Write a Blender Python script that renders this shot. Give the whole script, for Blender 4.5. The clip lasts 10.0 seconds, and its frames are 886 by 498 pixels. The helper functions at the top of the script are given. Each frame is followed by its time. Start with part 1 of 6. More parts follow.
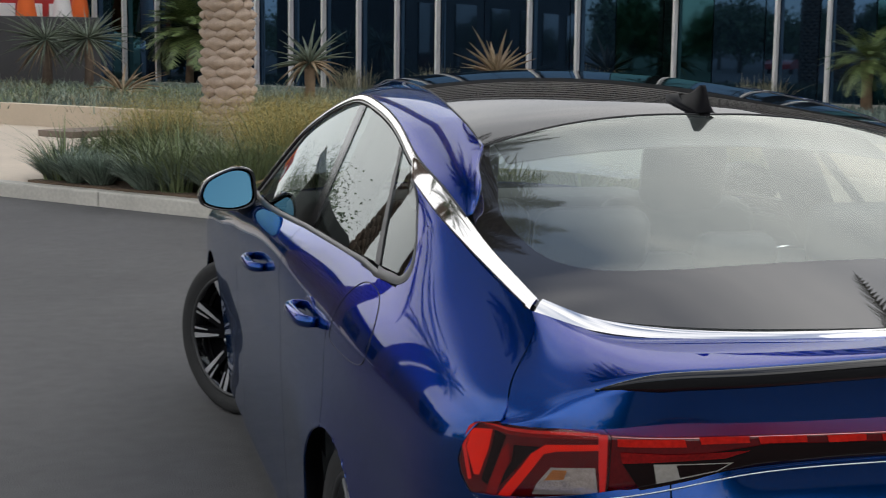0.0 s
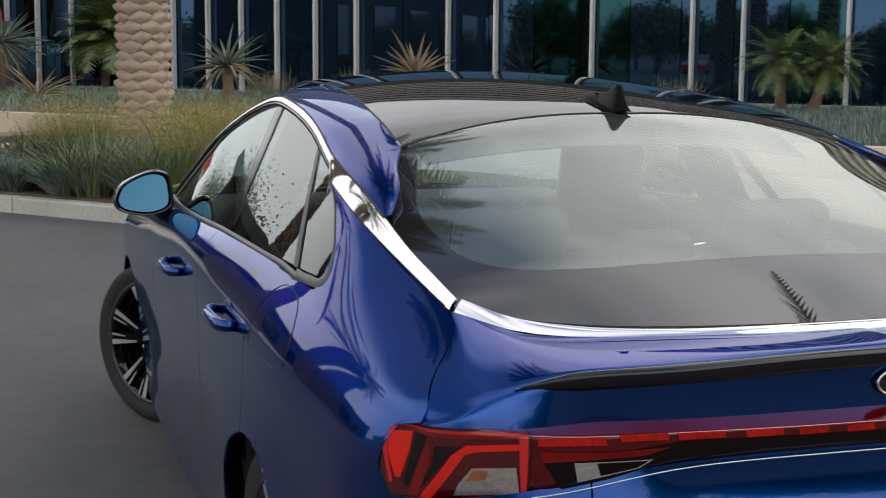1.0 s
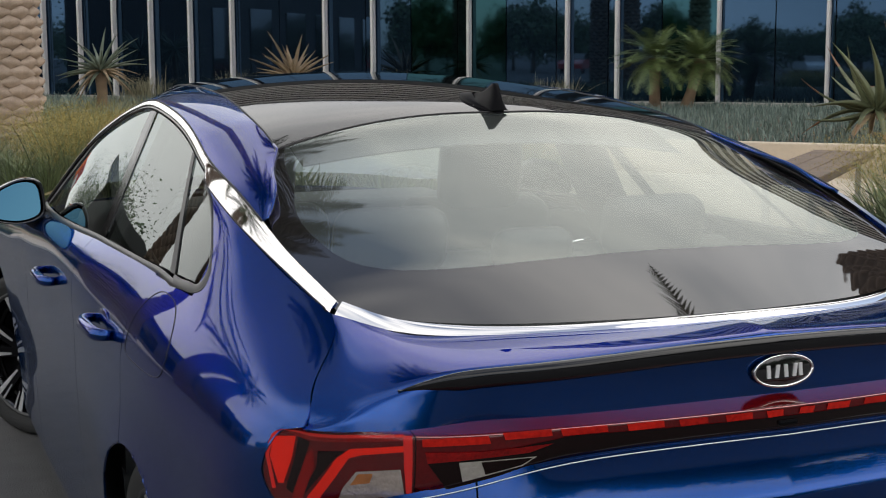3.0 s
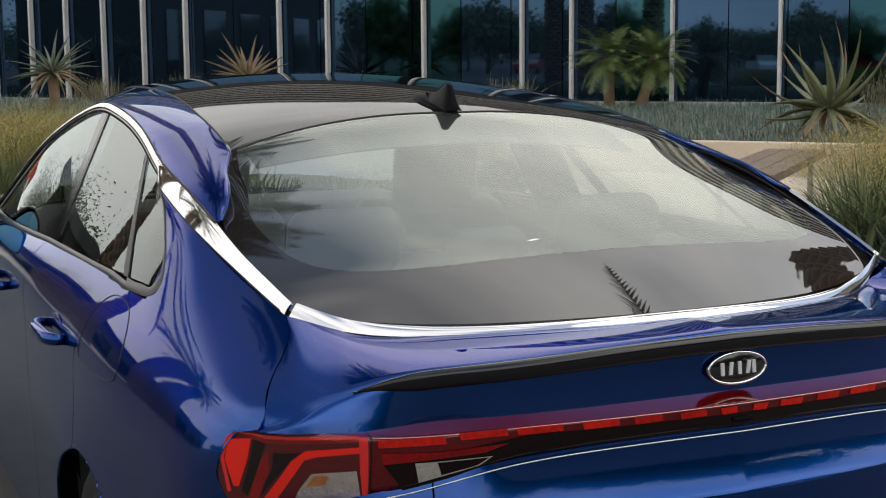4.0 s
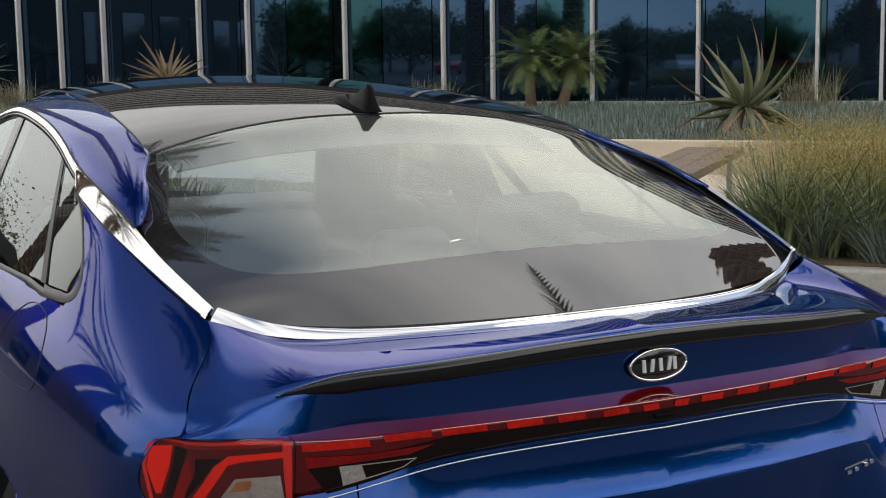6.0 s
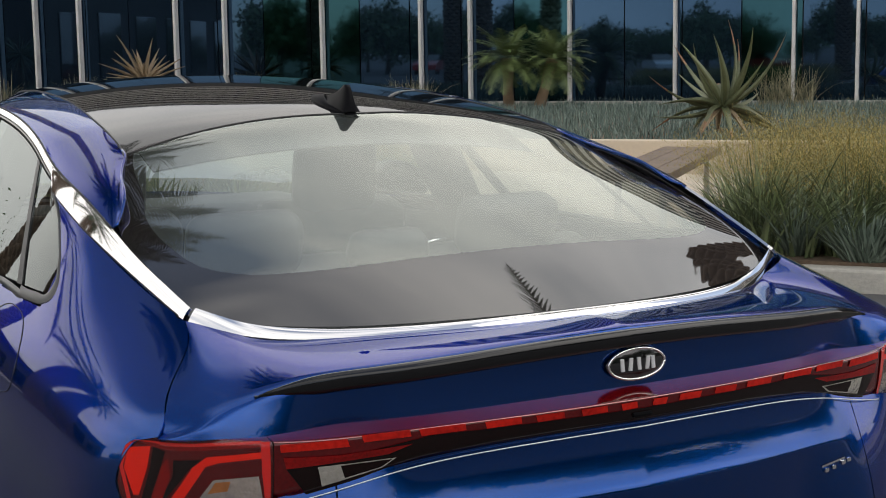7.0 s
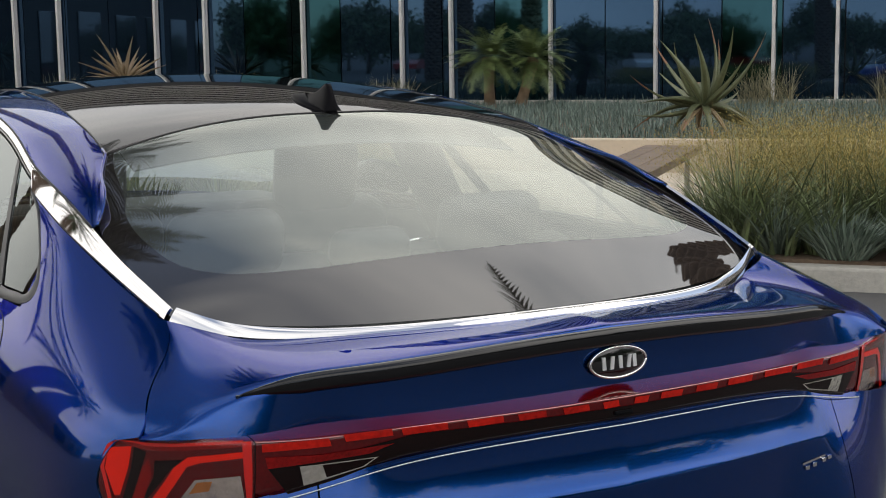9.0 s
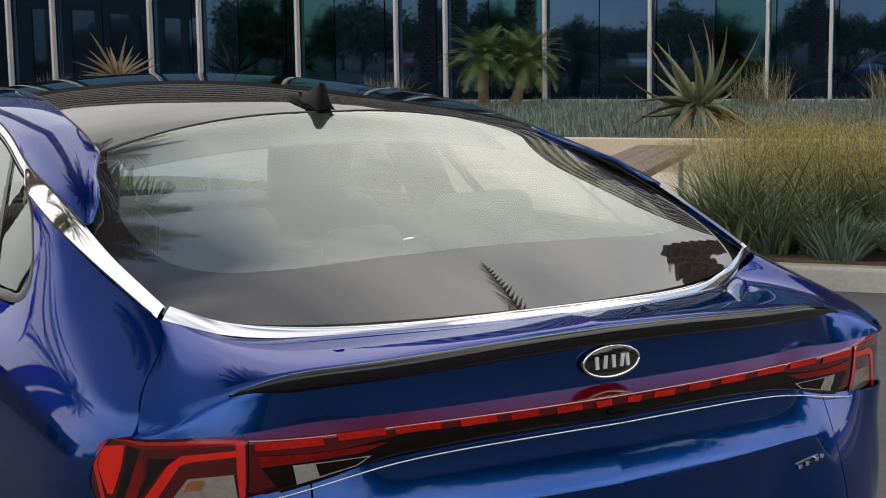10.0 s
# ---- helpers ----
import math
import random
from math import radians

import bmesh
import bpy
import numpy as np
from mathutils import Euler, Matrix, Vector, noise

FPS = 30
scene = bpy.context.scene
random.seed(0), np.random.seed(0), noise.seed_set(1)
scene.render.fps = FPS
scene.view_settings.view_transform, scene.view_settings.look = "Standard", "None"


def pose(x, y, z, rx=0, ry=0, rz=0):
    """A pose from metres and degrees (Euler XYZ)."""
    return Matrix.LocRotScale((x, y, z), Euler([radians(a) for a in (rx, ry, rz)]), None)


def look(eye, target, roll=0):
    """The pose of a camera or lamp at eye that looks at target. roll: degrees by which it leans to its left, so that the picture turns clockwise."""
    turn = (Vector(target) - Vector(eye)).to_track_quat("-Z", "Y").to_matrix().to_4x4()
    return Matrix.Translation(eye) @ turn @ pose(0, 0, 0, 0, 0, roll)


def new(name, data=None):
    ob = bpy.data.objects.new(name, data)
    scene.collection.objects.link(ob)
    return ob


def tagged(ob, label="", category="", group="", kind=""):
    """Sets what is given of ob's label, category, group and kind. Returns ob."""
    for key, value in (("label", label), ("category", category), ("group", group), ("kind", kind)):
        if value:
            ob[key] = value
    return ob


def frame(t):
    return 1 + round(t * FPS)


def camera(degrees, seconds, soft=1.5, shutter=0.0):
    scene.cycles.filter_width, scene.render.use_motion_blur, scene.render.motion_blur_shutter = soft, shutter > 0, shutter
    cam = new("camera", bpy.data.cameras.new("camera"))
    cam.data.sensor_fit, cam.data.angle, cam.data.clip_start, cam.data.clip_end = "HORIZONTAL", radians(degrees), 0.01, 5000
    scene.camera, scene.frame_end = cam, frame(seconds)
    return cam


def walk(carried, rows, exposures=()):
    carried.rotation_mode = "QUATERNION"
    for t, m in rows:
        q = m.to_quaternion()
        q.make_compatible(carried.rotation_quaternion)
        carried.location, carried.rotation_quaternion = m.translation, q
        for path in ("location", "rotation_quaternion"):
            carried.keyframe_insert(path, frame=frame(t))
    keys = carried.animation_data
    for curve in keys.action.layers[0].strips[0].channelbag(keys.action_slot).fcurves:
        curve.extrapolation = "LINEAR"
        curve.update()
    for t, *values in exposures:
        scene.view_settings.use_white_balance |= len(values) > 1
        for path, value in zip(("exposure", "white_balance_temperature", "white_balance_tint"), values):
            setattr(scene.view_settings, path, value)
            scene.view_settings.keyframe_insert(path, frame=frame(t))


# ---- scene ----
cam = camera(34.8, 10.0, 1.0, 0.5)
PATH = [
    (0, (-1.475, -2.988, 1.535), (-0.966, -1.074, 1.256), 0.7),
    (0.5, (-1.47, -2.98, 1.532), (-0.907, -1.081, 1.255), 0.6),
    (1, (-1.465, -2.976, 1.531), (-0.85, -1.093, 1.256), 0.4),
    (1.5, (-1.464, -2.974, 1.531), (-0.801, -1.107, 1.257), 0.2),
    (2, (-1.459, -2.969, 1.529), (-0.754, -1.117, 1.255), 0.1),
    (2.5, (-1.457, -2.965, 1.528), (-0.717, -1.127, 1.255), -0.1),
    (4, (-1.451, -2.964, 1.527), (-0.624, -1.163, 1.255), -0.5),
    (4.5, (-1.449, -2.962, 1.526), (-0.595, -1.174, 1.255), -0.6),
    (5, (-1.447, -2.964, 1.527), (-0.569, -1.188, 1.255), -0.7),
    (5.5, (-1.446, -2.964, 1.527), (-0.544, -1.2, 1.255), -0.8),
    (7, (-1.445, -2.962, 1.526), (-0.495, -1.223, 1.254), -0.9),
    (7.5, (-1.445, -2.965, 1.527), (-0.488, -1.23, 1.254), -0.9),
    (8, (-1.445, -2.963, 1.526), (-0.482, -1.232, 1.253), -1.0),
    (8.5, (-1.444, -2.962, 1.526), (-0.476, -1.233, 1.252), -0.9),
    (9, (-1.445, -2.961, 1.526), (-0.472, -1.235, 1.252), -0.9),
    (9.5, (-1.445, -2.963, 1.527), (-0.469, -1.239, 1.252), -0.9),
    (10, (-1.445, -2.963, 1.526), (-0.465, -1.242, 1.251), -0.8),
]
walk(cam, [(t, look(eye, target, roll)) for t, eye, target, roll in PATH], [(0, 0.0, 6550, 10), (2, 0.0, 6600, 10), (4, 0.0, 6850, 10), (10, 0.0, 6850, 10)])

import collections

# ---- sky, sun ----
world = bpy.data.worlds.new("overcast_sky")
scene.world = world
world.use_nodes = True
wt = world.node_tree
wt.nodes.clear()


def wnode(kind, **sets):
    n = wt.nodes.new(kind)
    for k, v in sets.items():
        if k == "sky_type":
            n.sky_type = v
    return n


w_out = wnode("ShaderNodeOutputWorld")
w_bg = wnode("ShaderNodeBackground")
w_sky = wnode("ShaderNodeTexSky", sky_type="NISHITA")
w_sky.sun_disc = False
w_sky.sun_elevation = radians(46)
w_sky.sun_rotation = radians(125)
w_co = wnode("ShaderNodeTexCoord")
w_map = wnode("ShaderNodeMapping")
w_map.inputs["Scale"].default_value = (1.0, 1.0, 2.2)
w_noise = wnode("ShaderNodeTexNoise")
w_noise.inputs["Scale"].default_value = 1.7
w_noise.inputs["Detail"].default_value = 6.0
w_noise.inputs["Roughness"].default_value = 0.55
w_ramp = wnode("ShaderNodeValToRGB")
w_ramp.color_ramp.elements[0].position = 0.32
w_ramp.color_ramp.elements[0].color = (4.8, 5.1, 5.5, 1)
w_ramp.color_ramp.elements[1].position = 0.70
w_ramp.color_ramp.elements[1].color = (10.6, 10.5, 10.4, 1)
w_sep = wnode("ShaderNodeSeparateXYZ")
w_lift = wnode("ShaderNodeMapRange")
w_lift.inputs["From Min"].default_value = 0.0
w_lift.inputs["From Max"].default_value = 1.0
w_lift.inputs["To Min"].default_value = 1.05
w_lift.inputs["To Max"].default_value = 1.22
w_mul = wnode("ShaderNodeMix")
w_mul.data_type = "RGBA"
w_mul.blend_type = "MULTIPLY"
w_mul.inputs[0].default_value = 1.0
w_mix = wnode("ShaderNodeMix")
w_mix.data_type = "RGBA"
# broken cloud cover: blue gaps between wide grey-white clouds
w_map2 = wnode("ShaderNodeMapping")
# offset picked so an unseen blue gap ahead darkens the car's reflections
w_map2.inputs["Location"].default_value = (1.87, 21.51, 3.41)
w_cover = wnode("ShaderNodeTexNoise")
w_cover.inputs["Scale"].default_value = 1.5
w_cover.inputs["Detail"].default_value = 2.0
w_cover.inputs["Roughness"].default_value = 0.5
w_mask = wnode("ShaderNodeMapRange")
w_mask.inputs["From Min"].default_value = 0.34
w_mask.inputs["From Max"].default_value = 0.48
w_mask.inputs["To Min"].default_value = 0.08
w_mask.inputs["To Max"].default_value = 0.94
L = wt.links.new
L(w_co.outputs["Generated"], w_map.inputs["Vector"])
L(w_map.outputs["Vector"], w_noise.inputs["Vector"])
L(w_noise.outputs["Fac"], w_ramp.inputs["Fac"])
L(w_co.outputs["Generated"], w_sep.inputs["Vector"])
L(w_sep.outputs["Z"], w_lift.inputs["Value"])
# clouds are brighter round the veiled sun
w_dot = wnode("ShaderNodeVectorMath")
w_dot.operation = "DOT_PRODUCT"
w_dot.inputs[1].default_value = (0.569, -0.398, 0.719)
w_glow = wnode("ShaderNodeMapRange")
w_glow.interpolation_type = "SMOOTHSTEP"
w_glow.inputs["From Min"].default_value = 0.35
w_glow.inputs["From Max"].default_value = 1.0
w_glow.inputs["To Min"].default_value = 1.0
w_glow.inputs["To Max"].default_value = 1.35
w_gain = wnode("ShaderNodeMath")
w_gain.operation = "MULTIPLY"
L(w_co.outputs["Generated"], w_dot.inputs[0])
L(w_dot.outputs["Value"], w_glow.inputs["Value"])
L(w_glow.outputs["Result"], w_gain.inputs[0])
L(w_lift.outputs["Result"], w_gain.inputs[1])
L(w_ramp.outputs["Color"], w_mul.inputs[6])
L(w_gain.outputs[0], w_mul.inputs[7])
L(w_sky.outputs["Color"], w_mix.inputs[6])
L(w_mul.outputs[2], w_mix.inputs[7])
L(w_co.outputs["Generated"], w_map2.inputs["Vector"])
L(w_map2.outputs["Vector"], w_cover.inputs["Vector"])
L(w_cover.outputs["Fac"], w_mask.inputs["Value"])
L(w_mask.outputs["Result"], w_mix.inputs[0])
L(w_mix.outputs[2], w_bg.inputs["Color"])
w_bg.inputs["Strength"].default_value = 0.150
L(w_bg.outputs["Background"], w_out.inputs["Surface"])

sun_data = bpy.data.lights.new("sun", "SUN")
sun_data.energy = 0.45
sun_data.angle = radians(55)
sun_data.color = (1.0, 0.96, 0.9)
sun = new("sun", sun_data)
sun.matrix_world = look((17.1, -12.0, 21.6), (0, 0, 0))

# ---- materials ----


def mat(name, base, rough=0.5, metal=0.0, coat=0.0, vary=0.0, scale=8.0, bump=0.0, bump_scale=60.0, spec=0.5, dark=None, island=0.0, trans=0.0):
    """Principled material with two scales of colour variation and a fine relief."""
    m = bpy.data.materials.new(name)
    m.use_nodes = True
    nt = m.node_tree
    p = nt.nodes["Principled BSDF"]
    p.inputs["Base Color"].default_value = (*base, 1)
    p.inputs["Roughness"].default_value = rough
    p.inputs["Metallic"].default_value = metal
    p.inputs["Coat Weight"].default_value = coat
    p.inputs["Coat Roughness"].default_value = 0.02
    p.inputs["Specular IOR Level"].default_value = spec
    p.inputs["Transmission Weight"].default_value = trans
    link = nt.links.new
    tc = nt.nodes.new("ShaderNodeTexCoord")
    if vary > 0:
        big = nt.nodes.new("ShaderNodeTexNoise")
        big.inputs["Scale"].default_value = scale
        big.inputs["Detail"].default_value = 5
        fine = nt.nodes.new("ShaderNodeTexNoise")
        fine.inputs["Scale"].default_value = scale * 14
        fine.inputs["Detail"].default_value = 3
        link(tc.outputs["Object"], big.inputs["Vector"])
        link(tc.outputs["Object"], fine.inputs["Vector"])
        mixf = nt.nodes.new("ShaderNodeMath")
        mixf.operation = "MULTIPLY_ADD"
        mixf.inputs[1].default_value = 0.45
        link(fine.outputs["Fac"], mixf.inputs[0])
        half = nt.nodes.new("ShaderNodeMath")
        half.operation = "MULTIPLY"
        half.inputs[1].default_value = 0.55
        link(big.outputs["Fac"], half.inputs[0])
        link(half.outputs[0], mixf.inputs[2])
        src = mixf.outputs[0]
        if island > 0:
            geo = nt.nodes.new("ShaderNodeNewGeometry")
            add = nt.nodes.new("ShaderNodeMath")
            add.operation = "MULTIPLY_ADD"
            add.inputs[1].default_value = island
            link(geo.outputs["Random Per Island"], add.inputs[0])
            sub = nt.nodes.new("ShaderNodeMath")
            sub.operation = "SUBTRACT"
            sub.inputs[1].default_value = island / 2
            link(src, sub.inputs[0])
            link(sub.outputs[0], add.inputs[2])
            src = add.outputs[0]
        ramp = nt.nodes.new("ShaderNodeValToRGB")
        d = dark if dark else tuple(c * (1 - vary) for c in base)
        ramp.color_ramp.elements[0].position = 0.3
        ramp.color_ramp.elements[0].color = (*d, 1)
        ramp.color_ramp.elements[1].position = 0.7
        ramp.color_ramp.elements[1].color = (*[min(1, c * (1 + vary)) for c in base], 1)
        link(src, ramp.inputs["Fac"])
        link(ramp.outputs["Color"], p.inputs["Base Color"])
    if bump > 0:
        bn = nt.nodes.new("ShaderNodeTexNoise")
        bn.inputs["Scale"].default_value = bump_scale
        bn.inputs["Detail"].default_value = 4
        link(tc.outputs["Object"], bn.inputs["Vector"])
        b = nt.nodes.new("ShaderNodeBump")
        b.inputs["Strength"].default_value = bump
        b.inputs["Distance"].default_value = 0.01
        link(bn.outputs["Fac"], b.inputs["Height"])
        link(b.outputs["Normal"], p.inputs["Normal"])
    return m


def glass(name, tint, ior, gloss=(1, 1, 1), rough=0.0, haze=0.0, film="ShaderNodeBsdfDiffuse"):
    """Thin pane: tinted see-through, a Fresnel reflection and, with haze, a pale film that brightens it."""
    m = bpy.data.materials.new(name)
    m.use_nodes = True
    nt = m.node_tree
    nt.nodes.clear()
    out = nt.nodes.new("ShaderNodeOutputMaterial")
    t = nt.nodes.new("ShaderNodeBsdfTransparent")
    t.inputs["Color"].default_value = (*tint, 1)
    g = nt.nodes.new("ShaderNodeBsdfGlossy")
    g.inputs["Color"].default_value = (*gloss, 1)
    g.inputs["Roughness"].default_value = rough
    lw = nt.nodes.new("ShaderNodeLayerWeight")
    lw.inputs["Blend"].default_value = 0.5
    fifth = nt.nodes.new("ShaderNodeMath")
    fifth.operation = "POWER"
    fifth.inputs[1].default_value = 5.0
    nt.links.new(lw.outputs["Facing"], fifth.inputs[0])
    f0 = ((ior - 1) / (ior + 1)) ** 2
    fr = nt.nodes.new("ShaderNodeMapRange")
    fr.inputs["To Min"].default_value = f0
    nt.links.new(fifth.outputs[0], fr.inputs["Value"])
    mx = nt.nodes.new("ShaderNodeMixShader")
    nt.links.new(fr.outputs["Result"], mx.inputs["Fac"])
    body_out = t.outputs["BSDF"]
    if haze > 0:
        d = nt.nodes.new(film)
        d.inputs["Color"].default_value = (0.60, 0.67, 0.64, 1)
        hz = nt.nodes.new("ShaderNodeMixShader")
        hz.inputs["Fac"].default_value = haze
        nt.links.new(body_out, hz.inputs[1])
        nt.links.new(d.outputs["BSDF"], hz.inputs[2])
        body_out = hz.outputs["Shader"]
    nt.links.new(body_out, mx.inputs[1])
    nt.links.new(g.outputs["BSDF"], mx.inputs[2])
    nt.links.new(mx.outputs["Shader"], out.inputs["Surface"])
    return m


PAINT = mat("blue_car_paint", (0.0008, 0.046, 0.222), 0.22, 0.92, 1.0, 0.06, 900.0, spec=0.0)
PAINT.node_tree.nodes["Principled BSDF"].inputs["Specular Tint"].default_value = (0.08, 0.33, 0.7, 1)
PAINT.node_tree.nodes["Principled BSDF"].inputs["Coat IOR"].default_value = 1.41
ROOF_BLACK = mat("black_roof_glass", (0.006, 0.006, 0.007), 0.03, 0.0, 0.0, 0.1, 6.0, spec=0.36)
BLACK_GLOSS = mat("gloss_black", (0.006, 0.006, 0.007), 0.12, 0.0, 1.0)
AERIAL_BLACK = mat("dark_black_aerial", (0.004, 0.004, 0.005), 0.4, 0.0, 0.0, spec=0.05)
LIP_BLACK = mat("gloss_black_lip", (0.005, 0.005, 0.006), 0.07, 0.0, 0.0, 0.15, 20.0, spec=0.5)
BLACK = mat("black_plastic", (0.012, 0.012, 0.013), 0.55, 0.0, 0.0, 0.2, 40.0)
CHROME = mat("bright_chrome", (0.86, 0.84, 0.83), 0.045, 1.0)
SATIN = mat("satin_dark_trim", (0.06, 0.06, 0.06), 0.35, 0.6)
RUBBER = mat("tyre_rubber", (0.018, 0.018, 0.018), 0.75, 0.0, 0.0, 0.25, 30.0, 0.2, 120.0)
ALLOY = mat("machined_alloy", (0.62, 0.62, 0.63), 0.30, 0.7)
LENS = mat("dark_red_lens", (0.085, 0.002, 0.003), 0.1, 0.0, 0.8, 0.3, 12.0, spec=0.2)
GUIDE = mat("bright_red_light_guide", (0.80, 0.020, 0.008), 0.2, 0.0, 0.25, 0.06, 6.0, spec=0.2)
GUIDE2 = mat("deep_red_light_guide", (0.22, 0.004, 0.004), 0.2, 0.0, 0.4, 0.3, 14.0, spec=0.2, dark=(0.10, 0.002, 0.002))
GUIDE3 = mat("red_edge_guide", (0.66, 0.016, 0.012), 0.2, 0.0, 0.8)
GUIDE_BAR = mat("red_bar_light_guide", (0.46, 0.012, 0.006), 0.2, 0.0, 0.25, 0.3, 9.0, spec=0.2, dark=(0.22, 0.004, 0.003))
# pale tone holds the sky's glint on the lens edge
LENS_GLINT = mat("pale_red_lens_glint", (0.55, 0.20, 0.19), 0.15, 0.6, 1.0)
LENS_BLACK = mat("smoked_lens", (0.007, 0.002, 0.002), 0.10, 0.0, 0.4, spec=0.15)
SILVER = mat("silver_badge_metal", (0.72, 0.72, 0.73), 0.38, 0.35)
CLEAR = mat("clear_ribbed_reflector", (0.60, 0.56, 0.50), 0.22, 0.65, 0.8, 0.25, 60.0, 0.35, 110.0)
AMBER = mat("amber_reflector", (0.42, 0.17, 0.05), 0.25, 0.3, 0.5, 0.3, 60.0)
SEAT = mat("dark_seat_leather", (0.02, 0.02, 0.022), 0.5, 0.0, 0.0, 0.2, 20.0)
HEADLINER = mat("grey_headliner", (0.16, 0.16, 0.155), 0.9, 0.0, 0.0, 0.1, 30.0)
# faint pale film added to lift the glass's brightness
REAR_GLASS = glass("hazy_rear_glass", (0.92, 0.97, 0.945), 2.6, (0.97, 1.0, 0.94), haze=0.06)
FRIT = mat("black_glass_border", (0.016, 0.014, 0.014), 0.02, 0.0, 0.45, 0.15, 8.0, spec=0.85)
LENS_COVER = glass("clear_red_lens_cover", (0.99, 0.94, 0.94), 1.45)
SIDE_GLASS = glass("tinted_side_glass", (0.46, 0.50, 0.48), 2.1, (0.9, 0.95, 0.93))
# translucent film added so the windscreen looks bright from inside the car
CLEAR_GLASS = glass("pale_film_windscreen", (0.8, 0.84, 0.82), 1.08, haze=0.40, film="ShaderNodeBsdfTranslucent")
MIRROR = mat("mirror_glass", (0.08, 0.20, 0.28), 0.02, 1.0)

ASPHALT = mat("asphalt", (0.090, 0.088, 0.086), 0.82, 0.0, 0.0, 0.22, 0.7, 0.5, 140.0)
CONCRETE = mat("kerb_concrete", (0.50, 0.475, 0.42), 0.85, 0.0, 0.0, 0.2, 2.0, 0.3, 60.0)
PAVING = mat("cream_paving", (0.62, 0.53, 0.42), 0.85, 0.0, 0.0, 0.08, 1.2, 0.15, 60.0)
WALLCREAM = mat("cream_planter_wall", (0.62, 0.52, 0.40), 0.85, 0.0, 0.0, 0.07, 1.5, 0.15, 50.0)
SOIL = mat("mulch_soil", (0.13, 0.09, 0.06), 0.95, 0.0, 0.0, 0.4, 3.0, 0.6, 30.0)
WOOD = mat("weathered_bench_wood", (0.22, 0.165, 0.125), 0.7, 0.0, 0.0, 0.3, 5.0, 0.2, 60.0)
STEEL = mat("brushed_steel", (0.5, 0.49, 0.47), 0.4, 0.9)
DARKWALL = mat("dark_grey_wall", (0.055, 0.053, 0.055), 0.7, 0.0, 0.0, 0.15, 1.0)
FIN = mat("white_aluminium_fin", (0.70, 0.68, 0.66), 0.45, 0.2, 0.0, 0.08, 3.0)
BARK = mat("palm_bark", (0.34, 0.265, 0.205), 0.9, 0.0, 0.0, 0.35, 5.0, 0.6, 40.0, island=0.5)
BARKDARK = mat("dark_palm_bark", (0.14, 0.10, 0.075), 0.95, 0.0, 0.0, 0.35, 8.0, 0.6, 40.0)
TRUNKBROWN = mat("fibrous_brown_trunk", (0.24, 0.165, 0.105), 0.9, 0.0, 0.0, 0.35, 8.0, 0.6, 40.0)
TREEBARK = mat("tree_bark", (0.12, 0.09, 0.07), 0.9, 0.0, 0.0, 0.35, 4.0)
GRASS = mat("green_grass_blade", (0.175, 0.215, 0.10), 0.5, 0.0, 0.0, 0.3, 3.0, dark=(0.085, 0.11, 0.05), island=0.9)
GRASSGREY = mat("grey_green_blade", (0.20, 0.25, 0.20), 0.6, 0.0, 0.0, 0.3, 3.0, dark=(0.09, 0.125, 0.095), island=0.9)
TUFT = mat("dry_feathery_grass", (0.30, 0.27, 0.17), 0.7, 0.0, 0.0, 0.3, 3.0, dark=(0.14, 0.14, 0.08), island=0.9)
FLOWER = mat("yellow_seed_stem", (0.36, 0.275, 0.075), 0.7, 0.0, 0.0, 0.2, 3.0, dark=(0.24, 0.19, 0.055), island=0.6)
SENECIO = mat("blue_chalk_leaf", (0.15, 0.20, 0.17), 0.6, 0.0, 0.0, 0.3, 3.0, dark=(0.07, 0.105, 0.09), island=0.9)
AGAVE = mat("aloe_leaf", (0.13, 0.145, 0.075), 0.42, 0.0, 0.0, 0.3, 4.0, dark=(0.055, 0.07, 0.035), island=0.8)
ALOETIP = mat("reddish_aloe_tip", (0.26, 0.13, 0.07), 0.5, 0.0, 0.0, 0.3, 4.0, dark=(0.13, 0.08, 0.04), island=0.8)
AGAVETAN = mat("dry_aloe_leaf", (0.27, 0.20, 0.13), 0.6, 0.0, 0.0, 0.3, 4.0, dark=(0.22, 0.15, 0.07), island=0.8)
FROND = mat("palm_frond", (0.15, 0.20, 0.07), 0.45, 0.0, 0.0, 0.3, 3.0, dark=(0.075, 0.11, 0.036), island=0.8)
DATEFROND = mat("date_palm_frond", (0.05, 0.07, 0.035), 0.55, 0.0, 0.0, 0.3, 3.0, dark=(0.025, 0.04, 0.018), island=0.8)
LEAF = mat("tree_leaf", (0.09, 0.135, 0.065), 0.6, 0.0, 0.0, 0.4, 0.5, dark=(0.05, 0.085, 0.035), island=0.8)
ORANGE = mat("orange_canvas", (0.75, 0.13, 0.02), 0.8, 0.0, 0.0, 0.1, 3.0)
WHITECLOTH = mat("white_canvas", (0.75, 0.72, 0.70), 0.8, 0.0, 0.0, 0.1, 3.0)
WHITECLOTH_CAR = mat("white_car_paint", (0.7, 0.7, 0.7), 0.3, 0.0, 1.0)
REDPAINT = mat("red_car_paint", (0.45, 0.015, 0.015), 0.3, 0.0, 1.0)
BLDGLASS = mat("blue_reflective_glass", (0.040, 0.086, 0.152), 0.02, 0.91, 0.0, 0.04, 0.3, 0.012, 0.8)
BLDGTEAL = mat("teal_reflective_glass", (0.031, 0.088, 0.110), 0.03, 1.0, 0.0, 0.05, 0.3, 0.012, 0.8)
BLDDARK = mat("dark_glazing_joint", (0.012, 0.014, 0.016), 0.4)

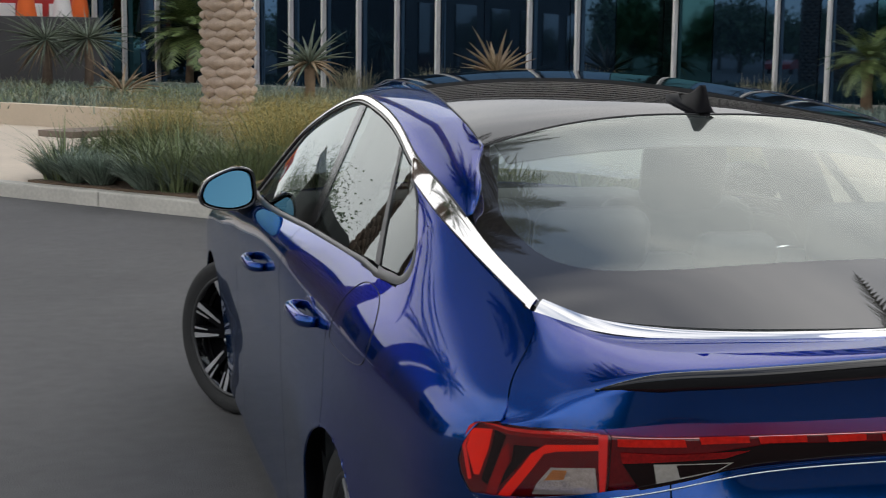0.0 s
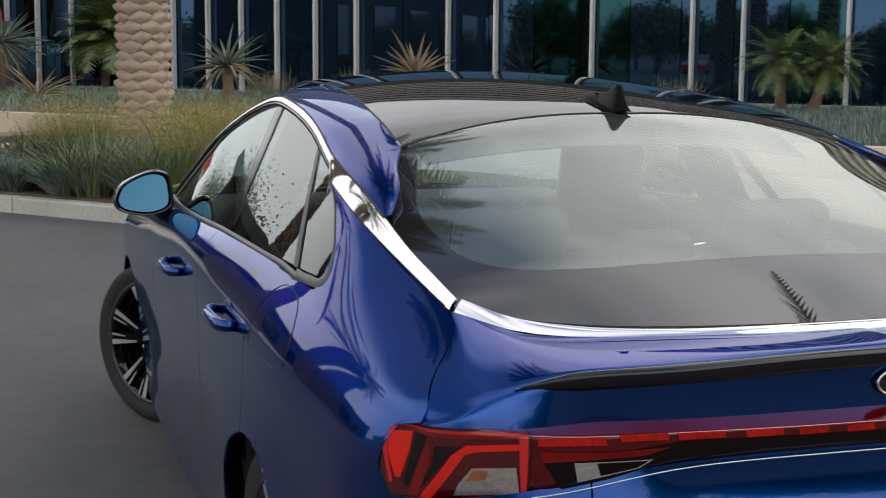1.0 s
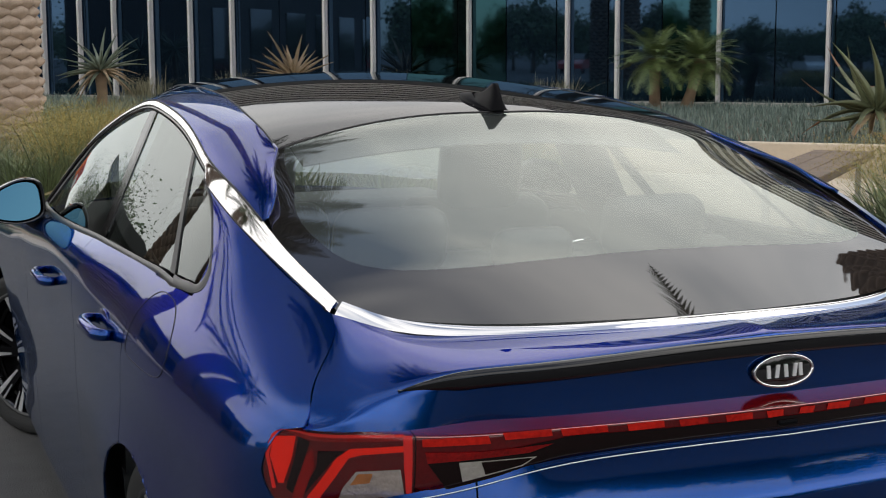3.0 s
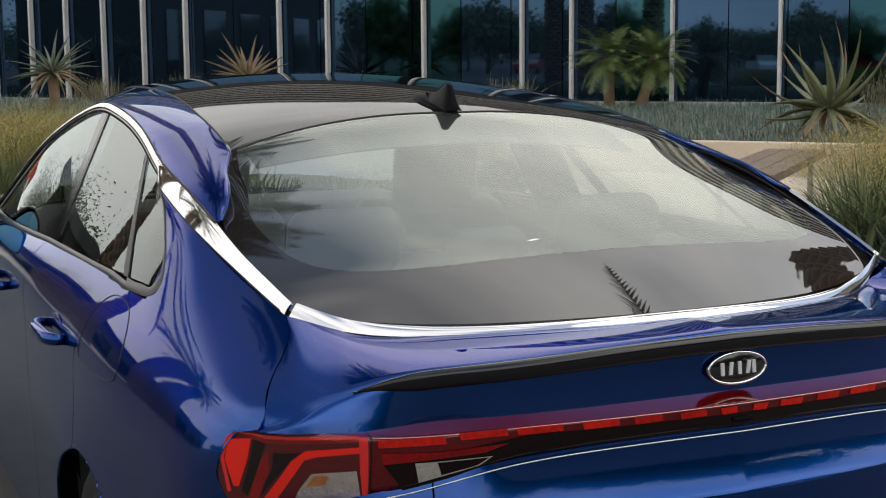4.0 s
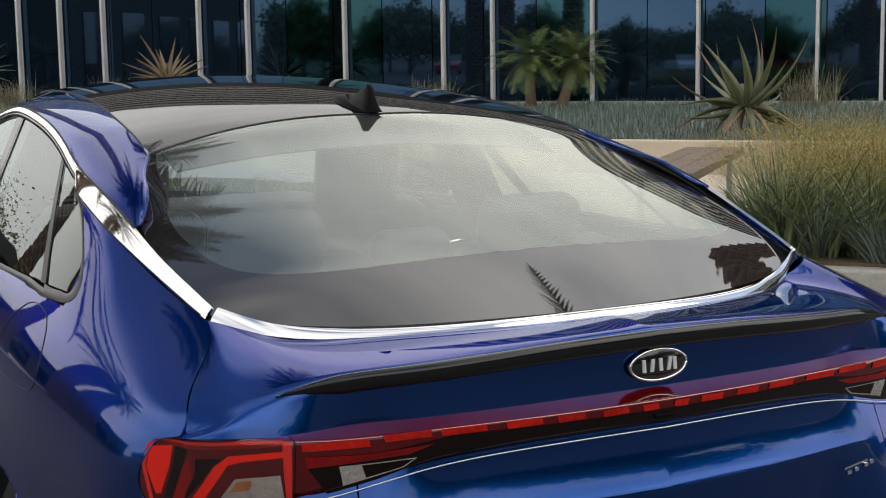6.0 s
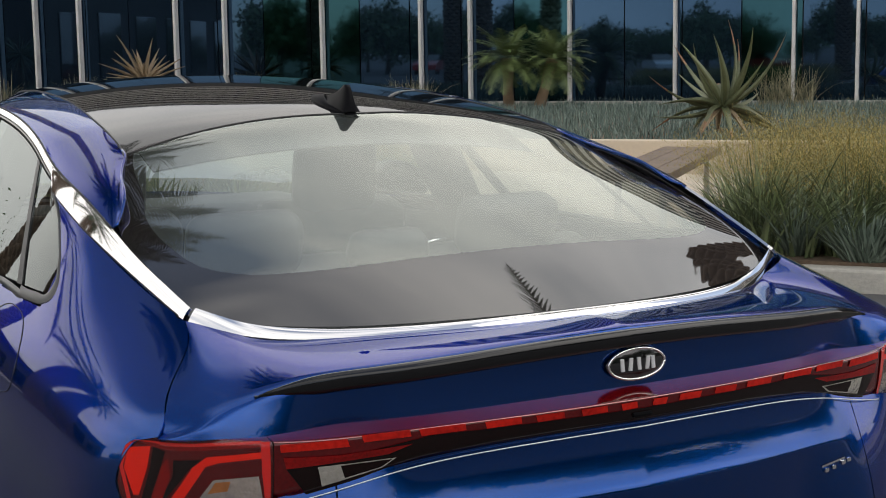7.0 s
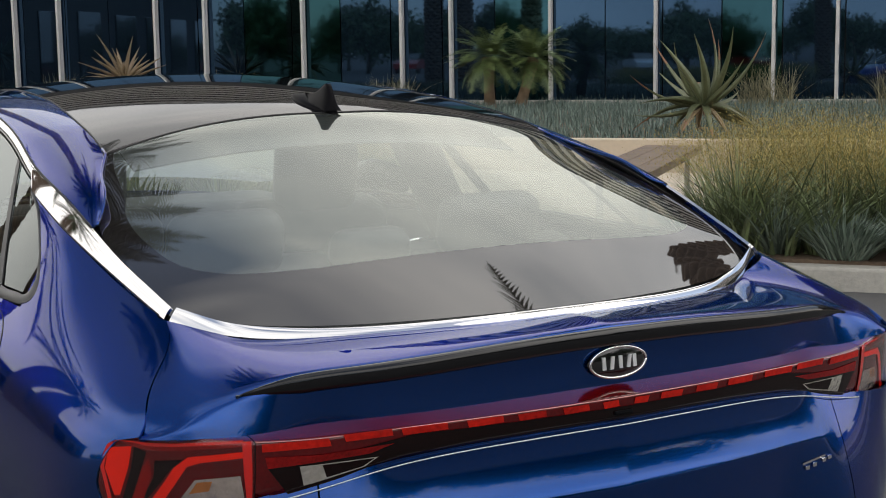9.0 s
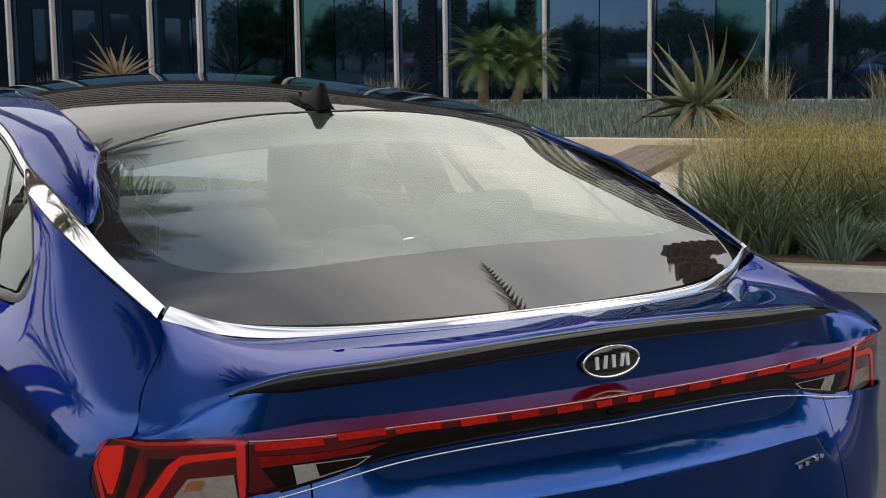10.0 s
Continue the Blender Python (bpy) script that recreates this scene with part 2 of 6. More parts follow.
# ---- small builders ----


def link_mesh(name, me, parent=None, label=""):
    ob = new(name, me)
    ob.parent = parent
    if label:
        ob["label"] = label
    return ob


def shade(me, smooth=True):
    me.polygons.foreach_set("use_smooth", [smooth] * len(me.polygons))


def pymesh(name, verts, faces, material, parent=None, label="", smooth=True):
    me = bpy.data.meshes.new(name)
    me.from_pydata([tuple(map(float, v)) for v in verts], [], faces)
    me.materials.append(material)
    shade(me, smooth)
    me.update()
    return link_mesh(name, me, parent, label)


def part(name, bm, material, parent=None, label="", smooth=False):
    me = bpy.data.meshes.new(name)
    bm.normal_update()
    bm.to_mesh(me)
    bm.free()
    me.materials.append(material)
    shade(me, smooth)
    return link_mesh(name, me, parent, label)


def thing(name, label, category, group="", kind="", m=None):
    ob = tagged(new(name), label, category, group, kind)
    ob.empty_display_size = 0.2
    if m is not None:
        ob.matrix_world = m
    return ob


def spline(pts, n):
    """n points on a natural cubic spline through pts, even in chord length."""
    p = np.array(pts, float)
    d = np.r_[0, np.cumsum(np.linalg.norm(np.diff(p, axis=0), axis=1))]
    return cubic(d, p, np.linspace(0, d[-1], n))


def cubic(x, y, q):
    x, y, q = np.asarray(x, float), np.asarray(y, float), np.asarray(q, float)
    n = len(x)
    h = np.diff(x)
    a = np.eye(n)
    r = np.zeros((n,) + y.shape[1:])
    for i in range(1, n - 1):
        a[i, i - 1 : i + 2] = h[i - 1], 2 * (h[i - 1] + h[i]), h[i]
        r[i] = 6 * ((y[i + 1] - y[i]) / h[i] - (y[i] - y[i - 1]) / h[i - 1])
    m = np.linalg.solve(a, r)
    k = np.clip(np.searchsorted(x, q) - 1, 0, n - 2)
    ex = (slice(None),) + (None,) * (y.ndim - 1)
    u, v, hh = (x[k + 1] - q)[ex], (q - x[k])[ex], h[k][ex]
    return (m[k] * u**3 + m[k + 1] * v**3) / (6 * hh) + (y[k] / hh - m[k] * hh / 6) * u + (y[k + 1] / hh - m[k + 1] * hh / 6) * v


def sheet(name, grid, material, parent=None, label="", flip=False, keep=None, thick=0.0):
    """A mesh from a rows x columns x 3 array; keep: which cells to make; thick: depth behind the face."""
    g = np.asarray(grid, float)
    r, c = g.shape[:2]
    idx = np.arange(r * c).reshape(r, c)
    quads = np.stack([idx[:-1, :-1], idx[:-1, 1:], idx[1:, 1:], idx[1:, :-1]], -1)
    if flip:
        quads = quads[..., ::-1]
    q = quads[keep] if keep is not None else quads.reshape(-1, 4)
    used = np.unique(q)
    remap = np.full(r * c, -1)
    remap[used] = np.arange(len(used))
    verts = g.reshape(-1, 3)[used]
    faces = [tuple(int(remap[v]) for v in f) for f in q.reshape(-1, 4)]
    ob = pymesh(name, verts, faces, material, parent, label)
    if thick:
        s = ob.modifiers.new("depth", "SOLIDIFY")
        s.thickness, s.offset = thick, -1.0
        # crisp rim: the face keeps its own shading up to its edge
        count = collections.Counter(tuple(sorted(p)) for f in faces for p in zip(f, f[1:] + f[:1]))
        for e in ob.data.edges:
            e.use_edge_sharp = count[tuple(sorted(e.vertices))] == 1
    return ob


def box_bm(bm, size, m, bevel=0.0):
    made = bmesh.ops.create_cube(bm, size=1.0, matrix=m @ Matrix.Diagonal((*size, 1)))
    if bevel > 0:
        edges = {e for v in made["verts"] for e in v.link_edges}
        bmesh.ops.bevel(bm, geom=list(edges), offset=bevel, segments=2, affect="EDGES", profile=0.6)
    return bm


def box(name, size, m, material, parent=None, label="", bevel=0.01):
    return part(name, box_bm(bmesh.new(), size, m, bevel), material, parent, label)


def lathe(name, profile, material, parent=None, label="", n=48, m=None, axis="X"):
    """Turns a profile of (radius, along) about an axis."""
    a = np.linspace(0, 2 * np.pi, n, endpoint=False)
    verts = []
    for rad, along in profile:
        for t in a:
            v = (along, rad * math.cos(t), rad * math.sin(t)) if axis == "X" else (rad * math.cos(t), rad * math.sin(t), along)
            verts.append(m @ Vector(v) if m is not None else v)
    faces = []
    for i in range(len(profile) - 1):
        for j in range(n):
            k = (j + 1) % n
            faces.append((i * n + j, i * n + k, (i + 1) * n + k, (i + 1) * n + j))
    return pymesh(name, verts, faces, material, parent, label)


def tube(name, pts, rad, material, parent=None, label="", n=8):
    """A round bar along pts; rad: one radius or one for each point."""
    p = [Vector(q) for q in pts]
    rads = rad if hasattr(rad, "__len__") else [rad] * len(p)
    verts, faces = [], []
    for i, q in enumerate(p):
        d = (p[min(i + 1, len(p) - 1)] - p[max(i - 1, 0)]).normalized()
        s = d.orthogonal().normalized()
        if i:
            s = (last - d * last.dot(d)).normalized()
        last = s
        b = d.cross(s)
        for j in range(n):
            t = 2 * math.pi * j / n
            verts.append(q + (s * math.cos(t) + b * math.sin(t)) * rads[i])
    for i in range(len(p) - 1):
        for j in range(n):
            k = (j + 1) % n
            faces.append((i * n + j, i * n + k, (i + 1) * n + k, (i + 1) * n + j))
    faces.append(tuple(range(n))[::-1])
    faces.append(tuple(range((len(p) - 1) * n, len(p) * n)))
    return pymesh(name, verts, faces, material, parent, label)

# ---- the site: kerb, beds and facade run along U, away from the road along V ----
U, V = np.array([0.643, -0.766]), np.array([0.766, 0.643])


def site(a, b, z=0.0):
    p = a * U + b * V
    return (float(p[0]), float(p[1]), float(z))


SITE_TURN = math.degrees(math.atan2(U[1], U[0]))


def at_site(a, b, z=0.0, turn=0.0):
    x, y, z = site(a, b, z)
    return pose(x, y, z, 0, 0, SITE_TURN + turn)


def slab(name, a0, a1, b0, b1, z0, z1, material, label, category, bevel=0.01, kind="structure"):
    ob = box(name, (a1 - a0, b1 - b0, z1 - z0), pose((a0 + a1) / 2, (b0 + b1) / 2, (z0 + z1) / 2), material, None, "", bevel)
    ob.matrix_world = at_site(0, 0)
    return tagged(ob, label, category, "", kind)


ground = pymesh("ground", [(-1500, -1500, 0), (1500, -1500, 0), (1500, 1500, 0), (-1500, 1500, 0)], [(0, 1, 2, 3)], ASPHALT)
tagged(ground, "dark grey asphalt of the parking lot", "ground", "", "structure")

WALL_B = 12.9
PAVE_Z = 0.15
for k in range(24):
    a0 = -42.15 + 3.0 * k
    kerb = slab("kerb", a0, a0 + 2.985, 6.1, 6.27, -0.05, PAVE_Z, CONCRETE, "pale concrete kerb stone along the asphalt", "kerb", 0.02)
slab("pavement", -42, 28, 6.27, WALL_B, -0.05, PAVE_Z - 0.004, PAVING, "cream paving behind the kerb", "pavement", 0.0)
slab("planter_wall", -42, 28, WALL_B, WALL_B + 0.25, -0.05, 0.52, WALLCREAM, "low cream rendered planter wall", "wall", 0.015)
slab("planter_soil", -60, 40, WALL_B + 0.25, 60, -0.05, 0.42, SOIL, "brown mulch of the raised planting bed", "ground", 0.0)

# facade of glass panes between thin joints, white fins in front
FACADE_B, PANE, SILL, TOP = 26.35, 1.22, 0.50, 6.6
facade = thing("facade", "curtain wall of dark blue reflective glass", "building", "", "structure", at_site(0, FACADE_B))
box("backing", (60, 0.2, TOP + 1), pose(-3.2, 0.25, TOP / 2), BLDDARK, facade, "", 0.0)
box("sill", (60, 0.22, 0.12), pose(-3.2, -0.03, SILL - 0.06), CONCRETE, facade, "pale concrete sill", 0.01)
pane_me = {}
for k in range(-21, 16):
    kind = BLDGTEAL if k in (-6, -5, -1, -20, 3) else BLDGLASS
    if kind.name not in pane_me:
        ob = box("pane", (PANE - 0.025, 0.03, TOP - SILL), pose(0, 0, 0), kind, facade, "", 0.0)
        pane_me[kind.name] = ob.data
    else:
        ob = link_mesh("pane", pane_me[kind.name], facade)
    ob.location = (-7.13 + PANE * (k + 0.45), 0.03, (TOP + SILL) / 2)
    ob.rotation_euler = (radians(random.uniform(-0.12, 0.12)), 0, radians(random.uniform(-0.15, 0.15)))
fin_me = None
for s in (-25.1, -23.8, -22.4, -21.1, -19.8, -18.5, -17.25, -16.1, -14.9, -13.65, -12.37, -9.66, -8.34, -5.82, -3.41, -2.25, 0.0, 2.26, 4.66, 5.9, 8.3, 9.5, 12.0):
    if fin_me is None:
        ob = box("fin", (0.066, 0.16, TOP - SILL), pose(0, 0, 0), FIN, facade, "white aluminium fin", 0.008)
        fin_me = ob.data
    else:
        ob = link_mesh("fin", fin_me, facade, "white aluminium fin")
    ob.location = (-7.13 + s, -0.10, (TOP + SILL) / 2)
box("fascia", (60, 0.5, 0.9), pose(-3.2, -0.1, TOP + 0.5), BLDDARK, facade, "dark metal fascia", 0.02)
slat_me = None
for k in range(9):
    if slat_me is None:
        ob = box("louvre", (60, 0.26, 0.17), pose(0, 0, 0, 25), FIN, facade, "horizontal metal louvre", 0.008)
        slat_me = ob.data
    else:
        ob = link_mesh("louvre", slat_me, facade, "horizontal metal louvre")
    ob.location = (-3.2, -0.15, TOP + 1.3 + 0.43 * k)
box("upper_wall", (60, 0.2, 4.6), pose(-3.2, 0.2, TOP + 2.9), BLDDARK, facade, "", 0.0)

# ---- the car: x across, y ahead, origin on the ground under the rear axle ----
car = thing("car", "glossy blue four-door fastback saloon with chrome window trim", "car")

# rings round the left half of the body from the nose (station 0) to the tail (station 14): half width, along, height
RING_W = [
    [0, 0.45, 0.72, 0.85, 0.87, 0.885, 0.89, 0.90, 0.915, 0.88, 0.80, 0.66, 0.45, 0.22, 0],
    [0, 0.48, 0.78, 0.89, 0.905, 0.905, 0.908, 0.918, 0.945, 0.915, 0.85, 0.68, 0.45, 0.22, 0],
    [0, 0.48, 0.78, 0.895, 0.915, 0.918, 0.920, 0.926, 0.938, 0.92, 0.866, 0.64, 0.44, 0.22, 0],
    [0, 0.47, 0.76, 0.89, 0.915, 0.922, 0.924, 0.925, 0.925, 0.915, 0.845, 0.658, 0.45, 0.22, 0],
    [0, 0.46, 0.74, 0.87, 0.905, 0.92, 0.924, 0.922, 0.914, 0.890, 0.790, 0.65, 0.45, 0.22, 0],
    [0, 0.42, 0.68, 0.80, 0.835, 0.848, 0.868, 0.862, 0.835, 0.765, 0.675, 0.58, 0.44, 0.22, 0],
]
RING_Y = [
    [3.74, 3.70, 3.56, 3.20, 2.85, 2.2, 1.5, 0.8, 0.1, -0.35, -0.72, -0.90, -0.98, -1.00, -1.00],
    [3.84, 3.80, 3.62, 3.25, 2.85, 2.2, 1.5, 0.8, 0.1, -0.35, -0.76, -0.97, -1.045, -1.06, -1.065],
    [3.80, 3.75, 3.58, 3.22, 2.85, 2.2, 1.5, 0.8, 0.1, -0.35, -0.80, -0.94, -0.988, -1.018, -1.033],
    [3.74, 3.69, 3.52, 3.20, 2.85, 2.2, 1.5, 0.8, 0.1, -0.35, -0.82, -0.912, -0.965, -0.994, -1.004],
    [3.70, 3.65, 3.48, 3.15, 2.80, 2.2, 1.5, 0.8, 0.1, -0.36, -0.765, -0.895, -0.956, -0.988, -0.998],
    [3.50, 3.45, 3.30, 3.05, 2.75, 2.15, 1.5, 0.8, 0.1, -0.35, -0.605, -0.662, -0.745, -0.823, -0.85],
]
RING_Z = [
    [0.20, 0.20, 0.20, 0.20, 0.20, 0.20, 0.20, 0.20, 0.20, 0.20, 0.20, 0.22, 0.22, 0.22, 0.22],
    [0.50, 0.50, 0.50, 0.50, 0.50, 0.50, 0.50, 0.50, 0.50, 0.50, 0.52, 0.56, 0.58, 0.60, 0.60],
    [0.66, 0.66, 0.68, 0.70, 0.70, 0.72, 0.75, 0.77, 0.785, 0.795, 0.805, 0.83, 0.868, 0.884, 0.887],
    [0.74, 0.74, 0.76, 0.79, 0.81, 0.84, 0.868, 0.885, 0.893, 0.90, 0.938, 0.932, 0.932, 0.935, 0.937],
    [0.80, 0.80, 0.81, 0.84, 0.87, 0.905, 0.945, 0.962, 0.962, 0.968, 0.992, 0.998, 1.016, 1.030, 1.036],
    [0.86, 0.86, 0.87, 0.89, 0.92, 0.985, 1.03, 1.052, 1.058, 1.056, 1.076, 1.045, 1.040, 1.048, 1.053],
]
ST = np.arange(15.0)
RINGS = np.stack([np.array(RING_W), np.array(RING_Y), np.array(RING_Z)], -1)
# side of the greenhouse: half width by height


def side_w(y, z):
    w = cubic([-1.0, -0.6, -0.17, 0.4, 1.0, 1.5, 2.0, 2.4], np.array([0.56, 0.711, 0.827, 0.868, 0.88, 0.872, 0.835, 0.785]), np.ravel(y)).reshape(np.shape(y))
    return w - (np.asarray(z) - 1.02) * 0.6


OUTER = [(2.05, 1.04), (1.86, 1.16), (1.68, 1.26), (1.47, 1.328), (1.26, 1.376), (1.06, 1.404), (0.85, 1.398), (0.64, 1.378), (0.376, 1.336), (0.179, 1.295), (-0.066, 1.252), (-0.261, 1.203), (-0.413, 1.155), (-0.522, 1.122), (-0.605, 1.096), (-0.626, 1.0895)]
LOWER = [(0.13, 1.250), (0.069, 1.239), (-0.08, 1.209), (-0.224, 1.177), (-0.381, 1.138), (-0.513, 1.102), (-0.605, 1.076), (-0.626, 1.0705)]


def on_side(yz, lift=0.0):
    yz = np.asarray(yz)
    return np.stack([-(side_w(yz[..., 0], yz[..., 1]) + lift), yz[..., 0], yz[..., 1]], -1)


FLIP = np.array((-1, 1, 1))


def levels(s, rear):
    """The rings at stations s; rear: the top ring climbs the rear pillar to the chrome."""
    s = np.asarray(s, float)
    lev = [cubic(ST, RINGS[k], s) for k in range(6)]
    if rear:
        f = np.clip((s - 8.0) / 2.0, 0, 1)
        y6 = 0.13 + (-0.605 - 0.13) * f
        p6 = on_side(np.stack([y6, cubic([-q[0] for q in LOWER], np.array([q[1] for q in LOWER]), -y6)], -1)) * FLIP
        lev[5] = np.where((s < 10)[:, None], p6, lev[5])
    mid = lev[4] * 0.52 + lev[5] * 0.48
    lift = np.interp(s, [5, 7, 8, 8.8, 9.4, 10, 11, 12, 14], [0.012, 0.012, 0.004, 0.004, 0.008, 0.009, 0.004, 0.003, 0.003])
    out = np.interp(s, [5, 7, 8, 8.6, 9.0, 9.4, 10, 10.5], [0.007, 0.007, -0.006, 0.0, 0.003, 0.005, 0.006, 0.0])
    mid = mid + np.stack([out, 0 * s, lift], -1)
    return np.stack([*lev[:5], mid, lev[5]], 0)


LV = np.array([0, 1, 2, 3, 4, 4.5, 5])


def cheb(y, z):
    """Products of Chebyshev polynomials over the car's side."""
    a = np.polynomial.chebyshev.chebvander((np.asarray(y, float) - 1.0) / 2.0, 11)
    b = np.polynomial.chebyshev.chebvander((np.asarray(z, float) - 0.72) / 0.56, 9)
    return (a[..., :, None] * b[..., None, :]).reshape(*np.shape(y), -1)


def fair_fit():
    """One fair surface, half width by length and height, through the side's rings."""
    pts, wts = [], []
    for s0, s1, rear in ((4.4, 8.0, False), (8.05, 10.3, True)):
        s = np.linspace(s0, s1, 60)
        g = cubic(LV, levels(s, rear).reshape(7, -1), np.linspace(0, 5, 60)).reshape(-1, 3)
        pts.append(g)
        wts.append(np.tile(np.where(s > 9.85, 3.0, 1.0), 60))
    pts, wts = np.concatenate(pts), np.concatenate(wts)
    a = cheb(pts[:, 1], pts[:, 2])
    reg = 0.004 * np.add.outer(np.arange(12) ** 2, np.arange(10) ** 2).ravel()
    lhs = np.concatenate([a * wts[:, None], np.diag(reg)])
    return np.linalg.lstsq(lhs, np.concatenate([pts[:, 0] * wts, 0 * reg]), rcond=None)[0]


FAIR = fair_fit()


def faired(g, s):
    """Lays the side's points on the fair surface, easing off round the tail and the nose."""
    s = np.broadcast_to(np.asarray(s, float), g.shape[:-1])
    w = np.clip((10.75 - s) / 0.4, 0, 1) * np.clip((s - 4.5) / 0.8, 0, 1)
    y, z = np.clip(g[..., 1], -0.95, 2.95), np.clip(g[..., 2], 0.17, 1.27)
    g = g.copy()
    g[..., 0] += (cheb(y, z) @ FAIR - g[..., 0]) * w * w * (3 - 2 * w)
    return g


def body(svals, vvals, rear=False):
    p = levels(svals, rear)
    g = cubic(LV, p.reshape(7, -1), np.asarray(vvals, float)).reshape(len(vvals), -1, 3)
    return faired(g, svals) * FLIP


def body_at(S, V, rear=False):
    """The skin at arrays of stations and levels of one shape."""
    S, V = np.broadcast_arrays(np.asarray(S, float), np.asarray(V, float))
    p = levels(S.ravel(), rear)
    fine = np.linspace(0, 5, 401)
    g = cubic(LV, p.reshape(7, -1), fine).reshape(401, -1, 3)
    q = V.ravel() * 80.0
    k = np.clip(q.astype(int), 0, 399)
    f = (q - k)[:, None]
    n = np.arange(S.size)
    return faired((g[k, n] * (1 - f) + g[k + 1, n] * f).reshape(*S.shape, 3), S) * FLIP


def ring(v, s):
    return body(s, [v])[0]


def seam_at(v):
    """Station of the joint between quarter panel and trunk lid at level v."""
    return np.interp(v, [0, 1.95, 2.0, 2.08, 2.19, 2.31, 2.41, 2.56, 2.75, 2.93, 3.0, 3.04, 5.0], [10.0, 10.0, 10.13, 10.07, 10.02, 9.992, 9.99, 10.0, 10.02, 10.05, 10.14, 10.20, 10.14])


WHEELS = ((2.85, 0.335), (0.0, 0.335))
ARCH = 0.365


def panel(name, s0, s1, v0, v1, label="", material=None, rear=False, skew=0.0, trim=None, smooth_v=True):
    """A stretch of the body's skin, both sides, with round wheel openings. skew: how far the first edge leans along the stations."""
    sv = np.linspace(s0, s1, max(8, int((s1 - s0) * 26)))
    vv = np.linspace(v0, v1, max(5, int((v1 - v0) * 18)))
    if skew:
        g = np.stack([body(sv + (s1 - sv) / (s1 - s0) * skew * (v1 - v) / (v1 - v0), [v], rear)[0] for v in vv], 0)
    else:
        g = body(sv, vv, rear)
    keep = np.ones((len(vv) - 1, len(sv) - 1), bool)
    for wy, wz in WHEELS:
        d = g[..., 1:] - (wy, wz)
        r = np.hypot(d[..., 0], d[..., 1])
        inside = (r < ARCH) & (np.abs(g[..., 0]) > 0.55)
        full = inside[:-1, :-1] & inside[1:, :-1] & inside[:-1, 1:] & inside[1:, 1:]
        keep &= ~full
        push = ARCH / np.maximum(r, 1e-6)
        g[..., 1] = np.where(inside, wy + d[..., 0] * push, g[..., 1])
        g[..., 2] = np.where(inside, wz + d[..., 1] * push, g[..., 2])
    if trim is not None:
        keep &= trim(g[:-1, :-1] * 0.25 + g[1:, 1:] * 0.25 + g[1:, :-1] * 0.25 + g[:-1, 1:] * 0.25)
    if not keep.any():
        return
    for side in (1, -1):
        gg = g if side == 1 else g * FLIP
        sheet(name, gg, material or PAINT, car, label, flip=side == -1, keep=keep, thick=0.005)


def both(name, g, material, label="", flip=False, thick=0.0, keep=None):
    """The left half g and its mirror image joined at the middle as one sheet."""
    gg = np.concatenate([g, (g * FLIP)[:, ::-1][:, 1:]], 1)
    return sheet(name, gg, material, car, label, flip=flip, thick=thick)


# rear bumper, trunk lid, quarter panels, doors, fenders, nose
bump = body(np.linspace(10.0, 14, 90), np.linspace(0, 0.895, 20))
bump = np.concatenate([bump, bump[-1:] * (0.97, 1, 1) + (0, 0.03, 0.004), bump[-1:] * (0.9, 1, 1) + (0, 0.10, 0.004)])
both("bumper", bump, PAINT, "", False, 0.005)
low_s = np.linspace(11.42, 14, 70)
low = body(low_s, np.linspace(0.9, 2.04, 80))
drop = low[-1:, :, 2] - low[:, :, 2]
crease = np.maximum(low[-1:, :, 2] - 0.780, 0.02)
q = drop / crease
lean = np.where(q < 1, crease * (-0.10 * q + 0.26 * q**2 + 0.04 * q**3), crease * 0.20 - 0.12 * (drop - crease))
upright = low[-1:, :, 1] - lean
ease = np.clip((low_s - 11.42) / 0.9, 0, 1)
ease = ease * ease * (3 - 2 * ease)
low[..., 1] += (upright - low[..., 1]) * ease
both("trunk_lid_lower", low, PAINT, "", False, 0.005)
panel("bumper_corner", 10.0, 11.405, 0.9, 2.04)


CREST_S = [10.14, 10.3, 10.5, 10.75, 11.0, 12.0, 13.0, 14.0]
CREST = [tuple(levels([10.14], False)[3, 0] + (0, 0, 0.001)), (0.778, -0.858, 0.951), (0.745, -0.872, 0.965), (0.700, -0.884, 0.985), (0.65, -0.897, 1.003), (0.45, -0.958, 1.030), (0.22, -0.990, 1.045), (0.0, -1.0, 1.051)]


def trunk_edge(sv):
    """The crest of the trunk lid: from the lamp's corner up to the lip above the tail panel."""
    return cubic(CREST_S, np.array(CREST), np.asarray(sv, float))


n_s = 120
u_s = np.linspace(0, 1, n_s)
rows_deck, rows_face = [], []
# levels along the joint, evenly spaced by its length
j_v = np.linspace(3.0, 5.0, 201)
j_p = body_at(seam_at(j_v) + 0.006, j_v, True)
j_d = np.r_[0, np.cumsum(np.linalg.norm(np.diff(j_p, axis=0), axis=1))]
V_DECK = np.interp(np.linspace(0, 1, 30), j_d / j_d[-1], j_v)
